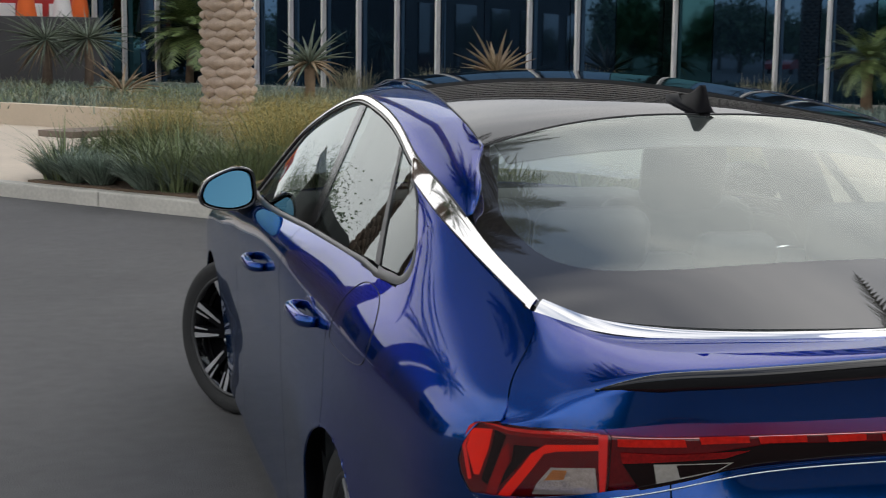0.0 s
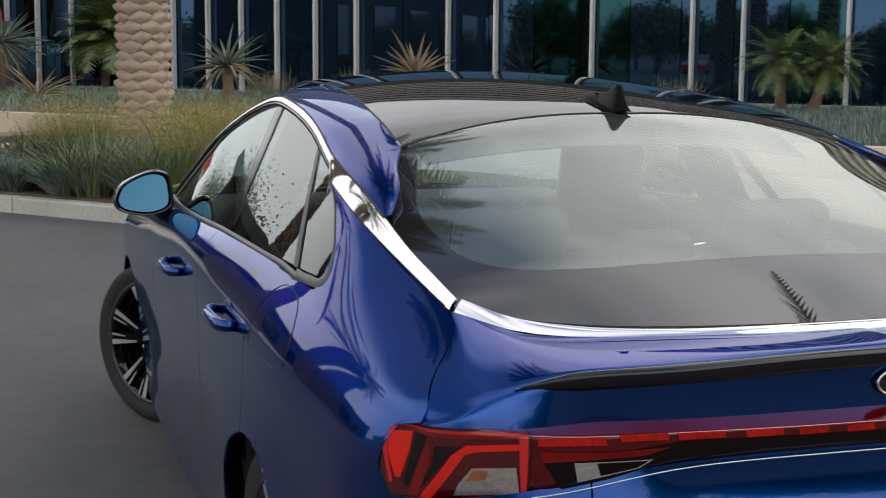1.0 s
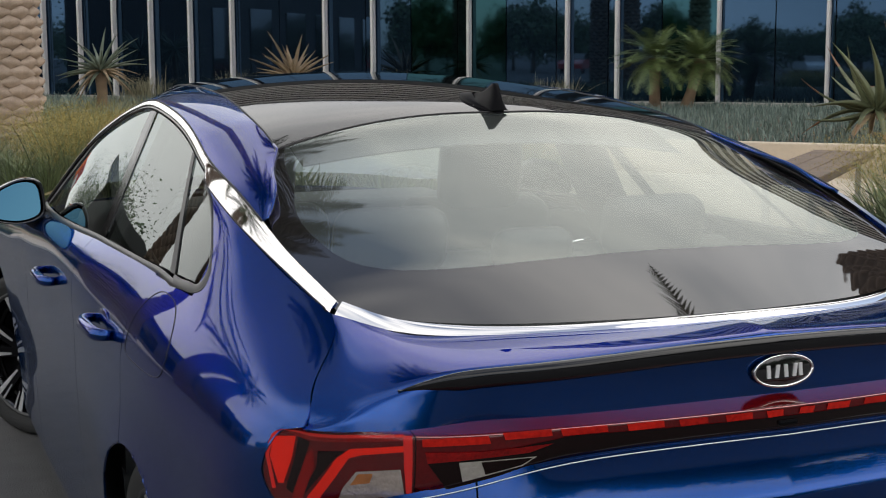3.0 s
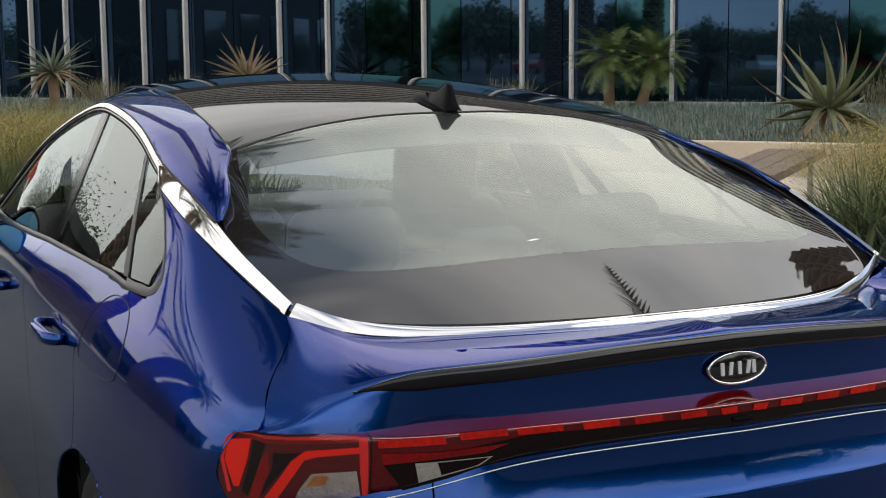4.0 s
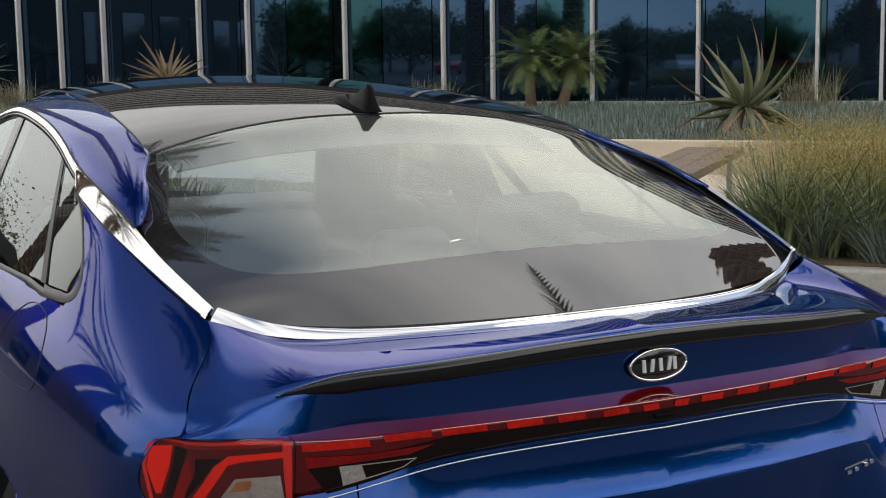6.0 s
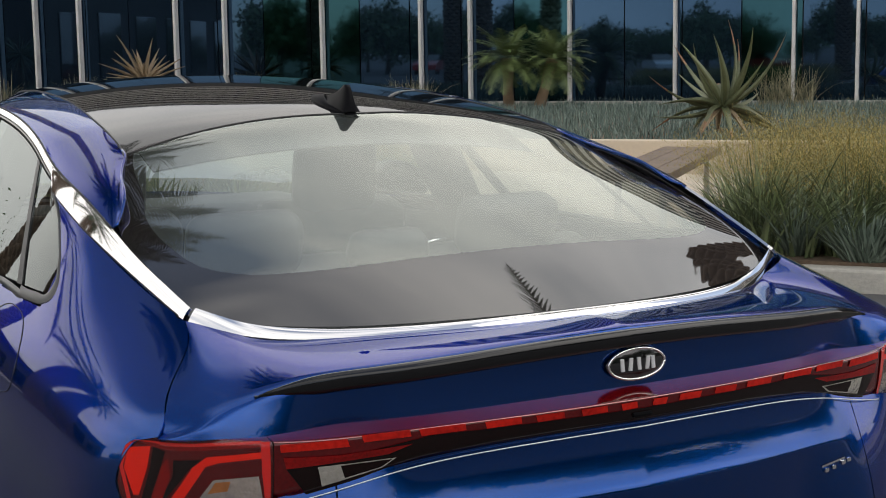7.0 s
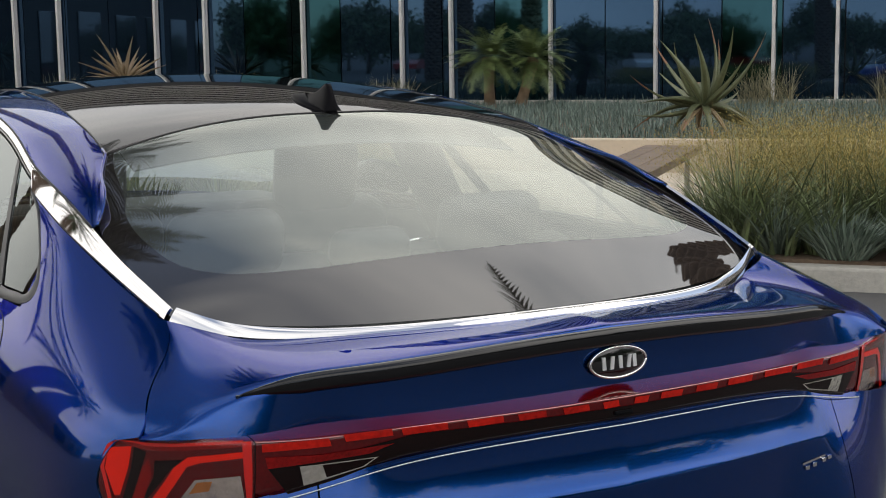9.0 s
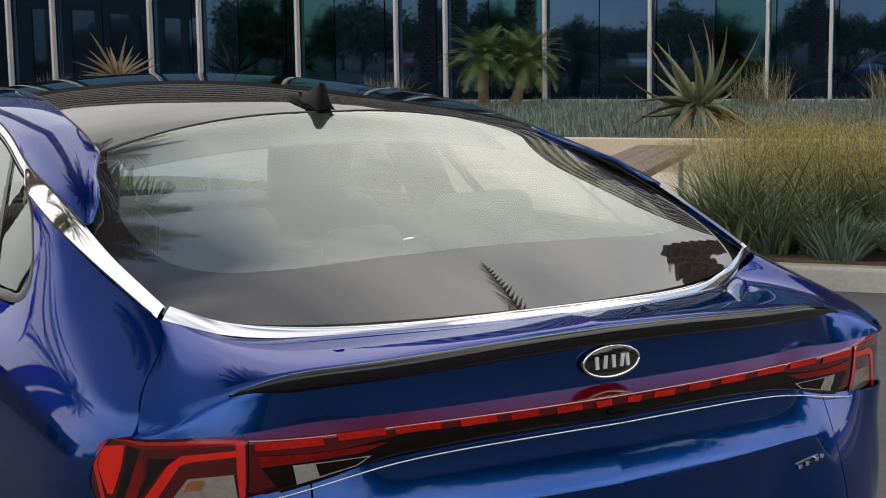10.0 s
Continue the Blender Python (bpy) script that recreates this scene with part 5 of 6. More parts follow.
for x0, lean in ((-0.018, 0.0), (-0.002, 0.004), (0.018, 0.0), (0.034, 0.005), (0.048, 0.0)):
    bar_mark("badge_bar", badge, [(x0 - 0.0035 + 0.002, 0.9735), (x0 + 0.0035 + 0.002, 0.9735), (x0 + 0.0035 + lean, 0.9960), (x0 - 0.0035 + lean, 0.9960)], -0.995, 0.003, SILVER)

# rear camera under the lamp bar's middle, trim badge as plain bars
box("rear_camera", (0.040, 0.010, 0.009), pose(-0.005, -1.033, 0.906), AERIAL_BLACK, car, "small black reversing camera", 0.004)


def lid_y(x, z):
    """How far back the lower trunk lid reaches at x and height z."""
    k = np.argmin(np.hypot(low[..., 0] + abs(x), low[..., 2] - z))
    return float(low[..., 1].ravel()[k]) - 0.002


mk = pymesh("trim_badge", [(0.44, lid_y(0.44, 0.735), 0.733), (0.50, lid_y(0.50, 0.744), 0.742), (0.50, lid_y(0.50, 0.744), 0.746), (0.44, lid_y(0.44, 0.735), 0.737)], [(0, 1, 2, 3)], CHROME, car, "small silver trim badge, lettering as bars", False)
for x in (0.452, 0.47, 0.495, 0.510):
    z = 0.7245 + (x - 0.44) * 0.21
    box("badge_bar", (0.011, 0.004, 0.008), pose(x, lid_y(x, z), z, 0, 0, 11), CHROME, mk, "", 0.001)

# panel lines: fuel flap
pts = []
for k in range(49):
    a = 2 * math.pi * k / 48
    c, d = math.cos(a), math.sin(a)
    sc = 8.45 + 0.36 * math.copysign(abs(c) ** 0.7, c)
    vc = 3.75 + 0.57 * math.copysign(abs(d) ** 0.7, d)
    pts.append(tuple(body([sc], [vc], True)[0, 0] + (-0.0005, 0, 0)))
tube("fuel_flap_gap", pts, 0.0010, BLACK, car, "thin dark gap round the fuel flap", 6)

# ---- inside the car ----


def soft_block(name, parent, size, m, material, label="", bevel=0.05):
    bm = bmesh.new()
    made = bmesh.ops.create_cube(bm, size=1.0, matrix=Matrix.Diagonal((*size, 1)))
    bmesh.ops.bevel(bm, geom=bm.edges[:], offset=bevel, segments=4, affect="EDGES", profile=0.5)
    bmesh.ops.transform(bm, matrix=m, verts=bm.verts[:])
    return part(name, bm, material, parent, label, True)


for sgn in (-1, 1):
    fs = soft_block("front_seat", car, (0.50, 0.16, 0.62), pose(0.37 * sgn, 1.16, 0.78, 14), SEAT, "dark front seat", 0.06)
    soft_block("headrest", fs, (0.27, 0.12, 0.24), pose(0.37 * sgn, 1.06, 1.16, 10), SEAT, "", 0.055)
    soft_block("seat_cushion", fs, (0.50, 0.5, 0.16), pose(0.37 * sgn, 1.42, 0.50, -6), SEAT, "", 0.06)
    rs = soft_block("rear_seat", car, (0.60, 0.16, 0.60), pose(0.33 * sgn, 0.12, 0.78, 20), SEAT, "dark rear seat", 0.06)
    soft_block("headrest", rs, (0.27, 0.10, 0.15), pose(0.34 * sgn, -0.02, 1.115, 14), SEAT, "", 0.045)
    soft_block("pillar_trim", car, (0.09, 0.19, 0.56), pose(0.70 * sgn, 0.90, 1.12, 0, -26 * sgn), SEAT, "dark trim of the centre pillar", 0.03)
    tube("belt_guide", [(0.37 * sgn - 0.30, -0.08, 1.075), (0.37 * sgn - 0.28, -0.08, 1.095), (0.37 * sgn - 0.23, -0.075, 1.10)], 0.004, CHROME, car, "small bright seat belt guide", 6)
soft_block("centre_headrest", car, (0.20, 0.09, 0.10), pose(0, -0.05, 1.08, 14), SEAT, "", 0.04)
box("parcel_shelf", (1.08, 0.66, 0.03), pose(0, -0.40, 1.0), BLACK, car, "black parcel shelf", 0.01)
soft_block("dashboard", car, (1.40, 0.45, 0.22), pose(0, 2.05, 0.90), BLACK, "black dashboard", 0.07)
ringpts = [(-0.37 + 0.185 * math.cos(2 * math.pi * k / 36), 1.72 + 0.06 * math.sin(2 * math.pi * k / 36), 0.93 + 0.175 * math.sin(2 * math.pi * k / 36)) for k in range(37)]
tube("steering_wheel", ringpts, 0.015, SEAT, car, "dark steering wheel", 8)
g = np.array([[(x * 0.50, y, float(roof_z(x * 0.50, y)[0]) - 0.035 - 0.03 * math.exp(-((y - 0.11) / 0.12) ** 2)) for x in np.linspace(-1, 1, 9)] for y in np.linspace(0.11, 1.72, 24)])
sheet("headliner", g, HEADLINER, car, "grey roof lining", thick=0.004)

# ---- planting ----
def blades(name, pts, height, width, lean, material, label, category, seg=3, taper=1.0, kind="stuff", curl=0.5, rng=None, az=None, ln=None):
    """Upright blades at pts (n x 3): each a narrow strip that bends over. height, lean: (mean, spread)."""
    rng = rng or np.random.default_rng(3)
    n = len(pts)
    h = np.clip(rng.normal(height[0], height[1], n), height[0] * 0.35, height[0] * 1.8)
    az = rng.uniform(0, 2 * np.pi, n) if az is None else az
    ln = ln if ln is not None else np.clip(rng.normal(lean[0], lean[1], n), 0.02, 1.4)
    face = az + np.pi / 2 + rng.normal(0, 0.5, n)
    w = width * rng.uniform(0.7, 1.3, n)
    verts = np.zeros((n, 2 * seg + 1, 3))
    for k in range(seg + 1):
        f = k / seg
        out = h * ln * (f * (1 - curl) + curl * f * f)
        z = h * f * (1 - 0.35 * ln * f)
        c = np.stack([pts[:, 0] + np.cos(az) * out, pts[:, 1] + np.sin(az) * out, pts[:, 2] + z], -1)
        if k == seg:
            verts[:, 2 * seg] = c
        else:
            ww = (w * (1 - taper * f**1.5) / 2)[:, None] * np.stack([np.cos(face), np.sin(face), 0 * face], -1)
            verts[:, 2 * k] = c - ww
            verts[:, 2 * k + 1] = c + ww
    per = 2 * seg + 1
    faces = []
    for k in range(seg - 1):
        faces.append((2 * k, 2 * k + 1, 2 * k + 3, 2 * k + 2))
    tri = (2 * seg - 2, 2 * seg - 1, 2 * seg)
    allf = []
    for i in range(n):
        o = i * per
        allf += [tuple(o + v for v in f) for f in faces]
        allf.append(tuple(o + v for v in tri))
    me = bpy.data.meshes.new(name)
    me.from_pydata(verts.reshape(-1, 3).tolist(), [], allf)
    me.materials.append(material)
    shade(me, True)
    ob = new(name, me)
    return tagged(ob, label, category, "", kind)


def scatter(rng, n, a0, a1, b0, b1, z, clump=0, spread=0.25):
    """n points over a stretch of the site, in clumps where clump is above 0."""
    if clump:
        ca, cb = rng.uniform(a0, a1, clump), rng.uniform(b0, b1, clump)
        k = rng.integers(0, clump, n)
        a, b = ca[k] + rng.normal(0, spread, n), cb[k] + rng.normal(0, spread, n)
    else:
        a, b = rng.uniform(a0, a1, n), rng.uniform(b0, b1, n)
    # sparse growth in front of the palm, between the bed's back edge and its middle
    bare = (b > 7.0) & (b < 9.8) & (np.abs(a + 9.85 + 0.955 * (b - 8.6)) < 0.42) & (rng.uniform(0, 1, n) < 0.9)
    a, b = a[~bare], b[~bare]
    return np.stack([a * U[0] + b * V[0], a * U[1] + b * V[1], np.full(len(a), float(z))], -1)


rng = np.random.default_rng(11)
SOILZ = 0.17
slab("bed_soil", -10.4, -3.6, 6.27, 9.6, 0.0, SOILZ, SOIL, "brown mulch of the planted strip", "ground", 0.0)
slab("bed_soil", -0.75, 12, 6.27, 9.4, 0.0, SOILZ, SOIL, "brown mulch of the planted strip", "ground", 0.0)


def tussocks(r, count, each, a0, a1, b0, b1, radius):
    """Blade feet in round tussocks, with the way and the lean of each blade: outwards, more so at the rim."""
    ca, cb = r.uniform(a0, a1, count), r.uniform(b0, b1, count)
    k = r.integers(0, count, count * each)
    way, rad = r.uniform(0, 2 * np.pi, len(k)), np.sqrt(r.uniform(0, 1, len(k)))
    size = r.uniform(0.6, 1.2, count)[k] * radius
    a, b = ca[k] + np.cos(way) * rad * size, cb[k] + np.sin(way) * rad * size
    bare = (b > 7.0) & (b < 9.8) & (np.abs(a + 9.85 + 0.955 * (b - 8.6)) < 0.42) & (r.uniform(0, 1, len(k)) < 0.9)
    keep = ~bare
    pts = np.stack([a * U[0] + b * V[0], a * U[1] + b * V[1], np.full(len(a), SOILZ)], -1)
    az = np.arctan2(np.cos(way) * U[1] + np.sin(way) * V[1], np.cos(way) * U[0] + np.sin(way) * V[0]) + r.normal(0, 0.35, len(k))
    return pts[keep], az[keep], np.clip(0.10 + 0.85 * rad + r.normal(0, 0.16, len(k)), 0.03, 1.35)[keep]


def shrub_bed(a0, a1, b0, b1, n, seed, tall=1.0, thin=1.0):
    r = np.random.default_rng(seed)
    area = (a1 - a0) * (b1 - b0)
    p, az, ln = tussocks(r, int(area * 8), int(n / (area * 8)), a0, a1, b0 + 0.15, b1, 0.17)
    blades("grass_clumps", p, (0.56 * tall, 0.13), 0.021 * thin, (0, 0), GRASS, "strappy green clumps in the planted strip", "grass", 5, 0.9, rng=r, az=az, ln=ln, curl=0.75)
    # airy panicles of tiny yellow flowers on fine stems
    p, az, ln = tussocks(r, int(area * 4.5), int(n * 0.35 / (area * 4.5)) + 1, a0 + 0.1, a1, b0 + 0.35, b1, 0.16)
    hs = 0.80 * tall
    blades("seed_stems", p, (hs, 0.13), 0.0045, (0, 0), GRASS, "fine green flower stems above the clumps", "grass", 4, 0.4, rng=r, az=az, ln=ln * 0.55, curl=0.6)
    k = r.integers(0, len(p), int(n * 22 * thin))
    f = np.clip(r.normal(0.86, 0.14, len(k)), 0.5, 1.12)
    out = hs * ln[k] * 0.55 * (f * 0.4 + 0.6 * f * f)
    q = p[k] + np.stack([np.cos(az[k]) * out, np.sin(az[k]) * out, hs * f * (1 - 0.19 * ln[k] * f)], -1) + r.normal(0, 1, (len(k), 3)) * (0.085, 0.085, 0.07)
    blades("seed_heads", q, (0.015, 0.006), 0.0050, (0.8, 0.4), FLOWER, "loose yellow flower heads", "grass", 1, 0.2, rng=r)
    # silver mounds along the kerb
    p, az, ln = tussocks(r, int((a1 - a0) * 4.5), int(n * 0.75 / ((a1 - a0) * 4.5)), a0, a1, b0 + 0.10, b0 + 0.75, 0.14)
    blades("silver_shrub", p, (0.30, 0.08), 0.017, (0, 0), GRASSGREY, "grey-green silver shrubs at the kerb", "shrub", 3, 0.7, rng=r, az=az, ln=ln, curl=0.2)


shrub_bed(-10.25, -3.8, 6.3, 9.3, 24000, 21, 1.0, 0.62)
shrub_bed(-0.45, 6.5, 6.3, 9.2, 15000, 22)

# blue chalk sticks behind the wall
BEDZ = 0.42
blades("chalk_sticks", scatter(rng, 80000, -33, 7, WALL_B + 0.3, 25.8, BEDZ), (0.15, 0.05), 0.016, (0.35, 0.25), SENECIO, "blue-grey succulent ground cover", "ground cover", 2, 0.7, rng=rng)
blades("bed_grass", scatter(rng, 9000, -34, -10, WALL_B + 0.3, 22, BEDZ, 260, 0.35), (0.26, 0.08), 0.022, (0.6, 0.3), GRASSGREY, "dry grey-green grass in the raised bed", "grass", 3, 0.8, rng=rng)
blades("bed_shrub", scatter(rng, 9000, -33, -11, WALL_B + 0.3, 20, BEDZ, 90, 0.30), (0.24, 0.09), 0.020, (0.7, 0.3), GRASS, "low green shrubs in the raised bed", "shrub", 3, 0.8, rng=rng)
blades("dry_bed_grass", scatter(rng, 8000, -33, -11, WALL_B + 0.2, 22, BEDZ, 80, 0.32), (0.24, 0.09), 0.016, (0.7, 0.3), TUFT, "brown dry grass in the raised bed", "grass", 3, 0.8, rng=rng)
for (a, b), hh in (((-10.6, 25.6), 0.6), ((-2.4, 24.6), 0.8), ((0.2, 23.6), 0.8), ((-14.5, 25.7), 0.7), ((-18.6, 25.0), 0.7), ((-21.5, 25.2), 0.7)):
    q = scatter(rng, 260, a - 0.5, a + 0.5, b - 0.3, b + 0.3, BEDZ)
    blades("grass_tuft", q, (hh, hh * 0.18), 0.012, (0.5, 0.25), TUFT, "dry feathery grass tuft by the facade", "grass", 3, 0.8, kind="", rng=rng)


def leaf_mesh(name, length, width, thick, droop, material, sway=0.0, tip=None):
    """One thick channelled leaf along +x, rising by its own pose; bends down by droop."""
    n = 9
    vs, fs = [], []
    for k in range(n):
        f = k / (n - 1)
        w = width * (0.75 + 0.5 * math.sin(min(1.0, f * 2.2) * math.pi / 2) - 0.25) * max(0.02, 1 - f**1.7)
        x = length * f
        z = -droop * length * f * f
        ch = 0.35 * w
        t = thick * (1 - f) + 0.004
        y = sway * length * f * f
        vs += [(x, y - w / 2, z + ch), (x, y, z), (x, y + w / 2, z + ch), (x, y, z - t)]
    for k in range(n - 1):
        o = 4 * k
        fs += [(o, o + 1, o + 5, o + 4), (o + 1, o + 2, o + 6, o + 5), (o + 2, o + 3, o + 7, o + 6), (o + 3, o, o + 4, o + 7)]
    fs.append((0, 1, 2, 3))
    me = bpy.data.meshes.new(name)
    me.from_pydata(vs, [], fs)
    me.materials.append(material)
    if tip:
        me.materials.append(tip)
        for p in me.polygons:
            p.material_index = 1 if p.index >= 24 and p.index < len(fs) - 1 else 0
    shade(me)
    return me


def rosette(name, label, category, at, count, length, width, z0, spread, seed, droop=0.25, material=None, tan=0.25, trunk=0.0, trunk_r=0.09, upright=0.0):
    """A rosette of large leaves, each its own part, on a short stem or a trunk."""
    r = random.Random(seed)
    ob = thing(name, label, category, "", "", Matrix.Translation(at))
    if upright:
        green = [leaf_mesh("leaf", length * q, width * wq, 0.035, d, material or AGAVE, sw, tp) for q, wq, d, sw, tp in ((1, 1, -0.40, 0.16, None), (0.9, 1.1, 0.30, -0.2, None), (1.1, 0.9, -0.55, 0.25, ALOETIP), (1.0, 1.0, 0.50, 0.08, ALOETIP), (1.1, 0.95, -0.25, -0.3, None))]
    else:
        green = [leaf_mesh("leaf", length * q, width, 0.03, droop * d, material or AGAVE) for q, d in ((1, 1), (0.85, 0.5), (1.05, 1.5))]
    dry = leaf_mesh("leaf", length * 0.9, width * 0.9, 0.03, droop * 2.2, AGAVETAN)
    if trunk > 0:
        tube("trunk", [(0, 0, -0.05), (0.02, 0.01, trunk * 0.5), (0, 0, trunk + 0.05)], [trunk_r * 1.3, trunk_r, trunk_r * 1.1], BARKDARK if name == "yucca" else TRUNKBROWN, ob, "shaggy brown trunk", 12)
    else:
        tube("stem", [(0, 0, -0.05), (0, 0, 0.12)], [0.10, 0.06], TRUNKBROWN, ob, "", 10)
    for k in range(count):
        f = (k + 0.5) / count
        el = math.degrees(math.asin(min(1, max(-1, spread[0] + (spread[1] - spread[0]) * f)))) + r.uniform(-6, 6)
        low = el < spread[2]
        me = dry if (low and r.random() < tan) else r.choice(green)
        lf = link_mesh("leaf", me, ob)
        lf.matrix_local = pose(0, 0, trunk + z0, 0, 0, 137.5 * k + r.uniform(-12, 12)) @ pose(0.03, 0, 0, r.uniform(-15, 15), -el, 0) @ Matrix.Scale(r.uniform(0.82, 1.1) * (1 + upright * (math.sin(math.radians(el)) - 0.35)), 4)
    return ob


YUCCA = mat("grey_yucca_leaf", (0.15, 0.18, 0.13), 0.5, 0.0, 0.0, 0.3, 4.0, dark=(0.07, 0.09, 0.065), island=0.6)
rosette("aloe", "large green aloe with reddish tips in the raised bed", "aloe", (10.35, 11.15, BEDZ), 27, 0.92, 0.145, 0.40, (-0.62, 0.87, -15), 5, 0.12, None, 0.45, upright=0.08)
rosette("tree_aloe", "spiky aloe on a shaggy brown trunk", "aloe", (3.13, 24.7, BEDZ), 46, 0.88, 0.09, 0.08, (-0.5, 0.95, 18), 6, 0.16, YUCCA, 0.7, 0.75, 0.10)
rosette("aloe", "upright tan and green aloe by the facade", "aloe", (7.85, 27.6, BEDZ), 24, 1.05, 0.15, 0.25, (0.25, 0.96, 45), 7, 0.06, AGAVETAN, 0.4, 0.35)
rosette("yucca", "grey-green yucca with stiff narrow leaves", "yucca", (-1.95, 34.0, BEDZ), 130, 1.15, 0.045, 0.1, (-0.85, 0.8, -30), 8, 0.06, YUCCA, 0.3, 1.15, 0.12)
rosette("yucca", "grey-green yucca with stiff narrow leaves on a pale trunk", "yucca", (-0.95, 33.0, BEDZ), 130, 1.1, 0.042, 0.1, (-0.85, 0.8, -30), 9, 0.06, YUCCA, 0.2, 1.2, 0.10)
rosette("aloe", "sprawling reddish-brown aloe in the raised bed", "aloe", (-0.3, 28.5, BEDZ), 34, 1.15, 0.08, 0.15, (-0.1, 0.8, 30), 10, 0.2, AGAVETAN, 0.8)


def frond_into(vs, fs, base, az, el, length, droop, n, leaf, wid, r, vee=0.5):
    """Adds one feather leaf: a thin rib and n pairs of leaflets."""
    d = Vector((math.cos(az), math.sin(az), 0))
    side = Vector((-math.sin(az), math.cos(az), 0))
    p, prev = [], None
    for k in range(n + 1):
        f = k / n
        e = el - droop * f
        step = length / n
        prev = base.copy() if prev is None else prev + (d * math.cos(e) + Vector((0, 0, math.sin(e)))) * step
        p.append(prev.copy())
    for k in range(n):
        o = len(vs)
        up = Vector((0, 0, 1))
        w = wid * 1.2 * (1 - 0.8 * k / n)
        vs.extend([p[k] - side * w, p[k] + side * w, p[k + 1] + side * w * 0.9, p[k + 1] - side * w * 0.9])
        fs.append((o, o + 1, o + 2, o + 3))
        f = k / n
        if f < 0.12:
            continue
        ll = leaf * math.sin(math.pi * min(1, 0.18 + 0.85 * f)) ** 0.6 * r.uniform(0.85, 1.15)
        t = (p[k + 1] - p[k]).normalized()
        for sg in (-1, 1):
            q = (side * sg * 0.85 + t * 0.55 + up * vee * r.uniform(0.3, 1.0) - up * 0.25).normalized()
            tip = p[k] + q * ll - up * ll * 0.12
            wv = t * wid * 1.6
            o = len(vs)
            vs.extend([p[k] - wv, p[k] + wv, tip])
            fs.append((o, o + 1, o + 2))


def crown_mesh(name, count, length, leaf, wid, n, seed, el0, el1, droop, material):
    r = random.Random(seed)
    vs, fs = [], []
    for k in range(count):
        f = (k + 0.5) / count
        el = math.radians(el0 + (el1 - el0) * f + r.uniform(-8, 8))
        frond_into(vs, fs, Vector((0, 0, 0)), math.radians(137.5 * k + r.uniform(-15, 15)), el, length * r.uniform(0.85, 1.1), droop * r.uniform(0.7, 1.3), n, leaf, wid, r)
    me = bpy.data.meshes.new(name)
    me.from_pydata([tuple(v) for v in vs], [], fs)
    me.materials.append(material)
    return me


# pygmy palms
pyg = crown_mesh("crown", 58, 0.95, 0.26, 0.0036, 60, 31, -25, 70, 0.95, FROND)
pyg_far = crown_mesh("crown", 70, 0.98, 0.34, 0.010, 40, 33, -30, 80, 1.2, FROND)
for k, (x, y, h, lean) in enumerate(((13.40, 21.4, 0.92, -0.02), (14.18, 20.95, 0.88, 0.30), (2.0, 38.5, 1.5, 0.05))):
    pp = thing("pygmy_palm", "small feathery green palm with a brown trunk", "palm", "pygmy palms", "", Matrix.Translation((x, y, BEDZ)))
    tube("trunk", [(-lean * 1.2, 0, -0.05), (-lean * 0.6, 0, h * 0.5), (0, 0, h + 0.1)], [0.13, 0.10, 0.13], TRUNKBROWN, pp, "shaggy brown trunk", 12)
    c = link_mesh("crown", pyg if k < 2 else pyg_far, pp, "arching green fronds")
    c.matrix_local = pose(0, 0, h + 0.1, 0, 0, 70 * k) @ Matrix.Scale((1.0, 0.98, 1.6)[k], 4)


# date palms with a trunk of old leaf bases
def scale_mesh():
    vs, fs = [], []
    n = 6
    for i in range(n + 1):
        v = -1 + 2 * i / n
        for j in range(n + 1):
            u = -1 + 2 * j / n
            hw = (1 - abs(v) ** 1.6) * 0.5 + 0.5 * (1 - abs(v))
            out = max(0.0, 1 - u * u) * (1.0 if v > 0.25 else 0.0) * (1 - (v - 0.25) / 0.75) if v > 0.25 else max(0.0, 1 - u * u) * max(0.0, 1 - ((0.25 - v) / 1.25) ** 1.3)
            vs.append((0.135 * out, 0.172 * u * hw, 0.115 * v))
    for i in range(n):
        for j in range(n):
            o = i * (n + 1) + j
            fs.append((o, o + 1, o + n + 2, o + n + 1))
    me = bpy.data.meshes.new("leaf_base")
    me.from_pydata(vs, [], fs)
    me.materials.append(BARK)
    shade(me)
    return me


SCALE = scale_mesh()
DATE = crown_mesh("crown", 105, 4.4, 0.62, 0.024, 46, 41, -55, 82, 0.9, DATEFROND)


DATE_THIN = crown_mesh("crown", 30, 4.2, 0.5, 0.015, 46, 43, -50, 82, 0.9, DATEFROND)


DATE_SPARSE = crown_mesh("crown", 17, 3.6, 0.62, 0.026, 40, 44, -30, 75, 1.1, DATEFROND)


def trunk_scales(vs, fs, z0, z1, rad, seed):
    r = random.Random(seed)
    sv = [Vector(v.co) for v in SCALE.vertices]
    sf = [tuple(p.vertices) for p in SCALE.polygons]
    for m in scale_poses(z0, z1, rad, seed):
        o = len(vs)
        vs.extend([m @ v for v in sv])
        fs.extend([tuple(o + i for i in f) for f in sf])


def scale_poses(z0, z1, rad, seed):
    r = random.Random(seed)
    out, z, row = [], z0, 0
    while z < z1:
        for k in range(7):
            a = 360 / 7 * (k + 0.5 * (row % 2)) + r.uniform(-3, 3)
            out.append(pose(0, 0, z + r.uniform(-0.012, 0.012), 0, 0, a) @ pose(rad - 0.012, 0, 0, r.uniform(-9, 9), r.uniform(-10, 8), 0) @ Matrix.Scale(r.uniform(0.82, 1.12), 4))
        z += 0.128
        row += 1
    return out


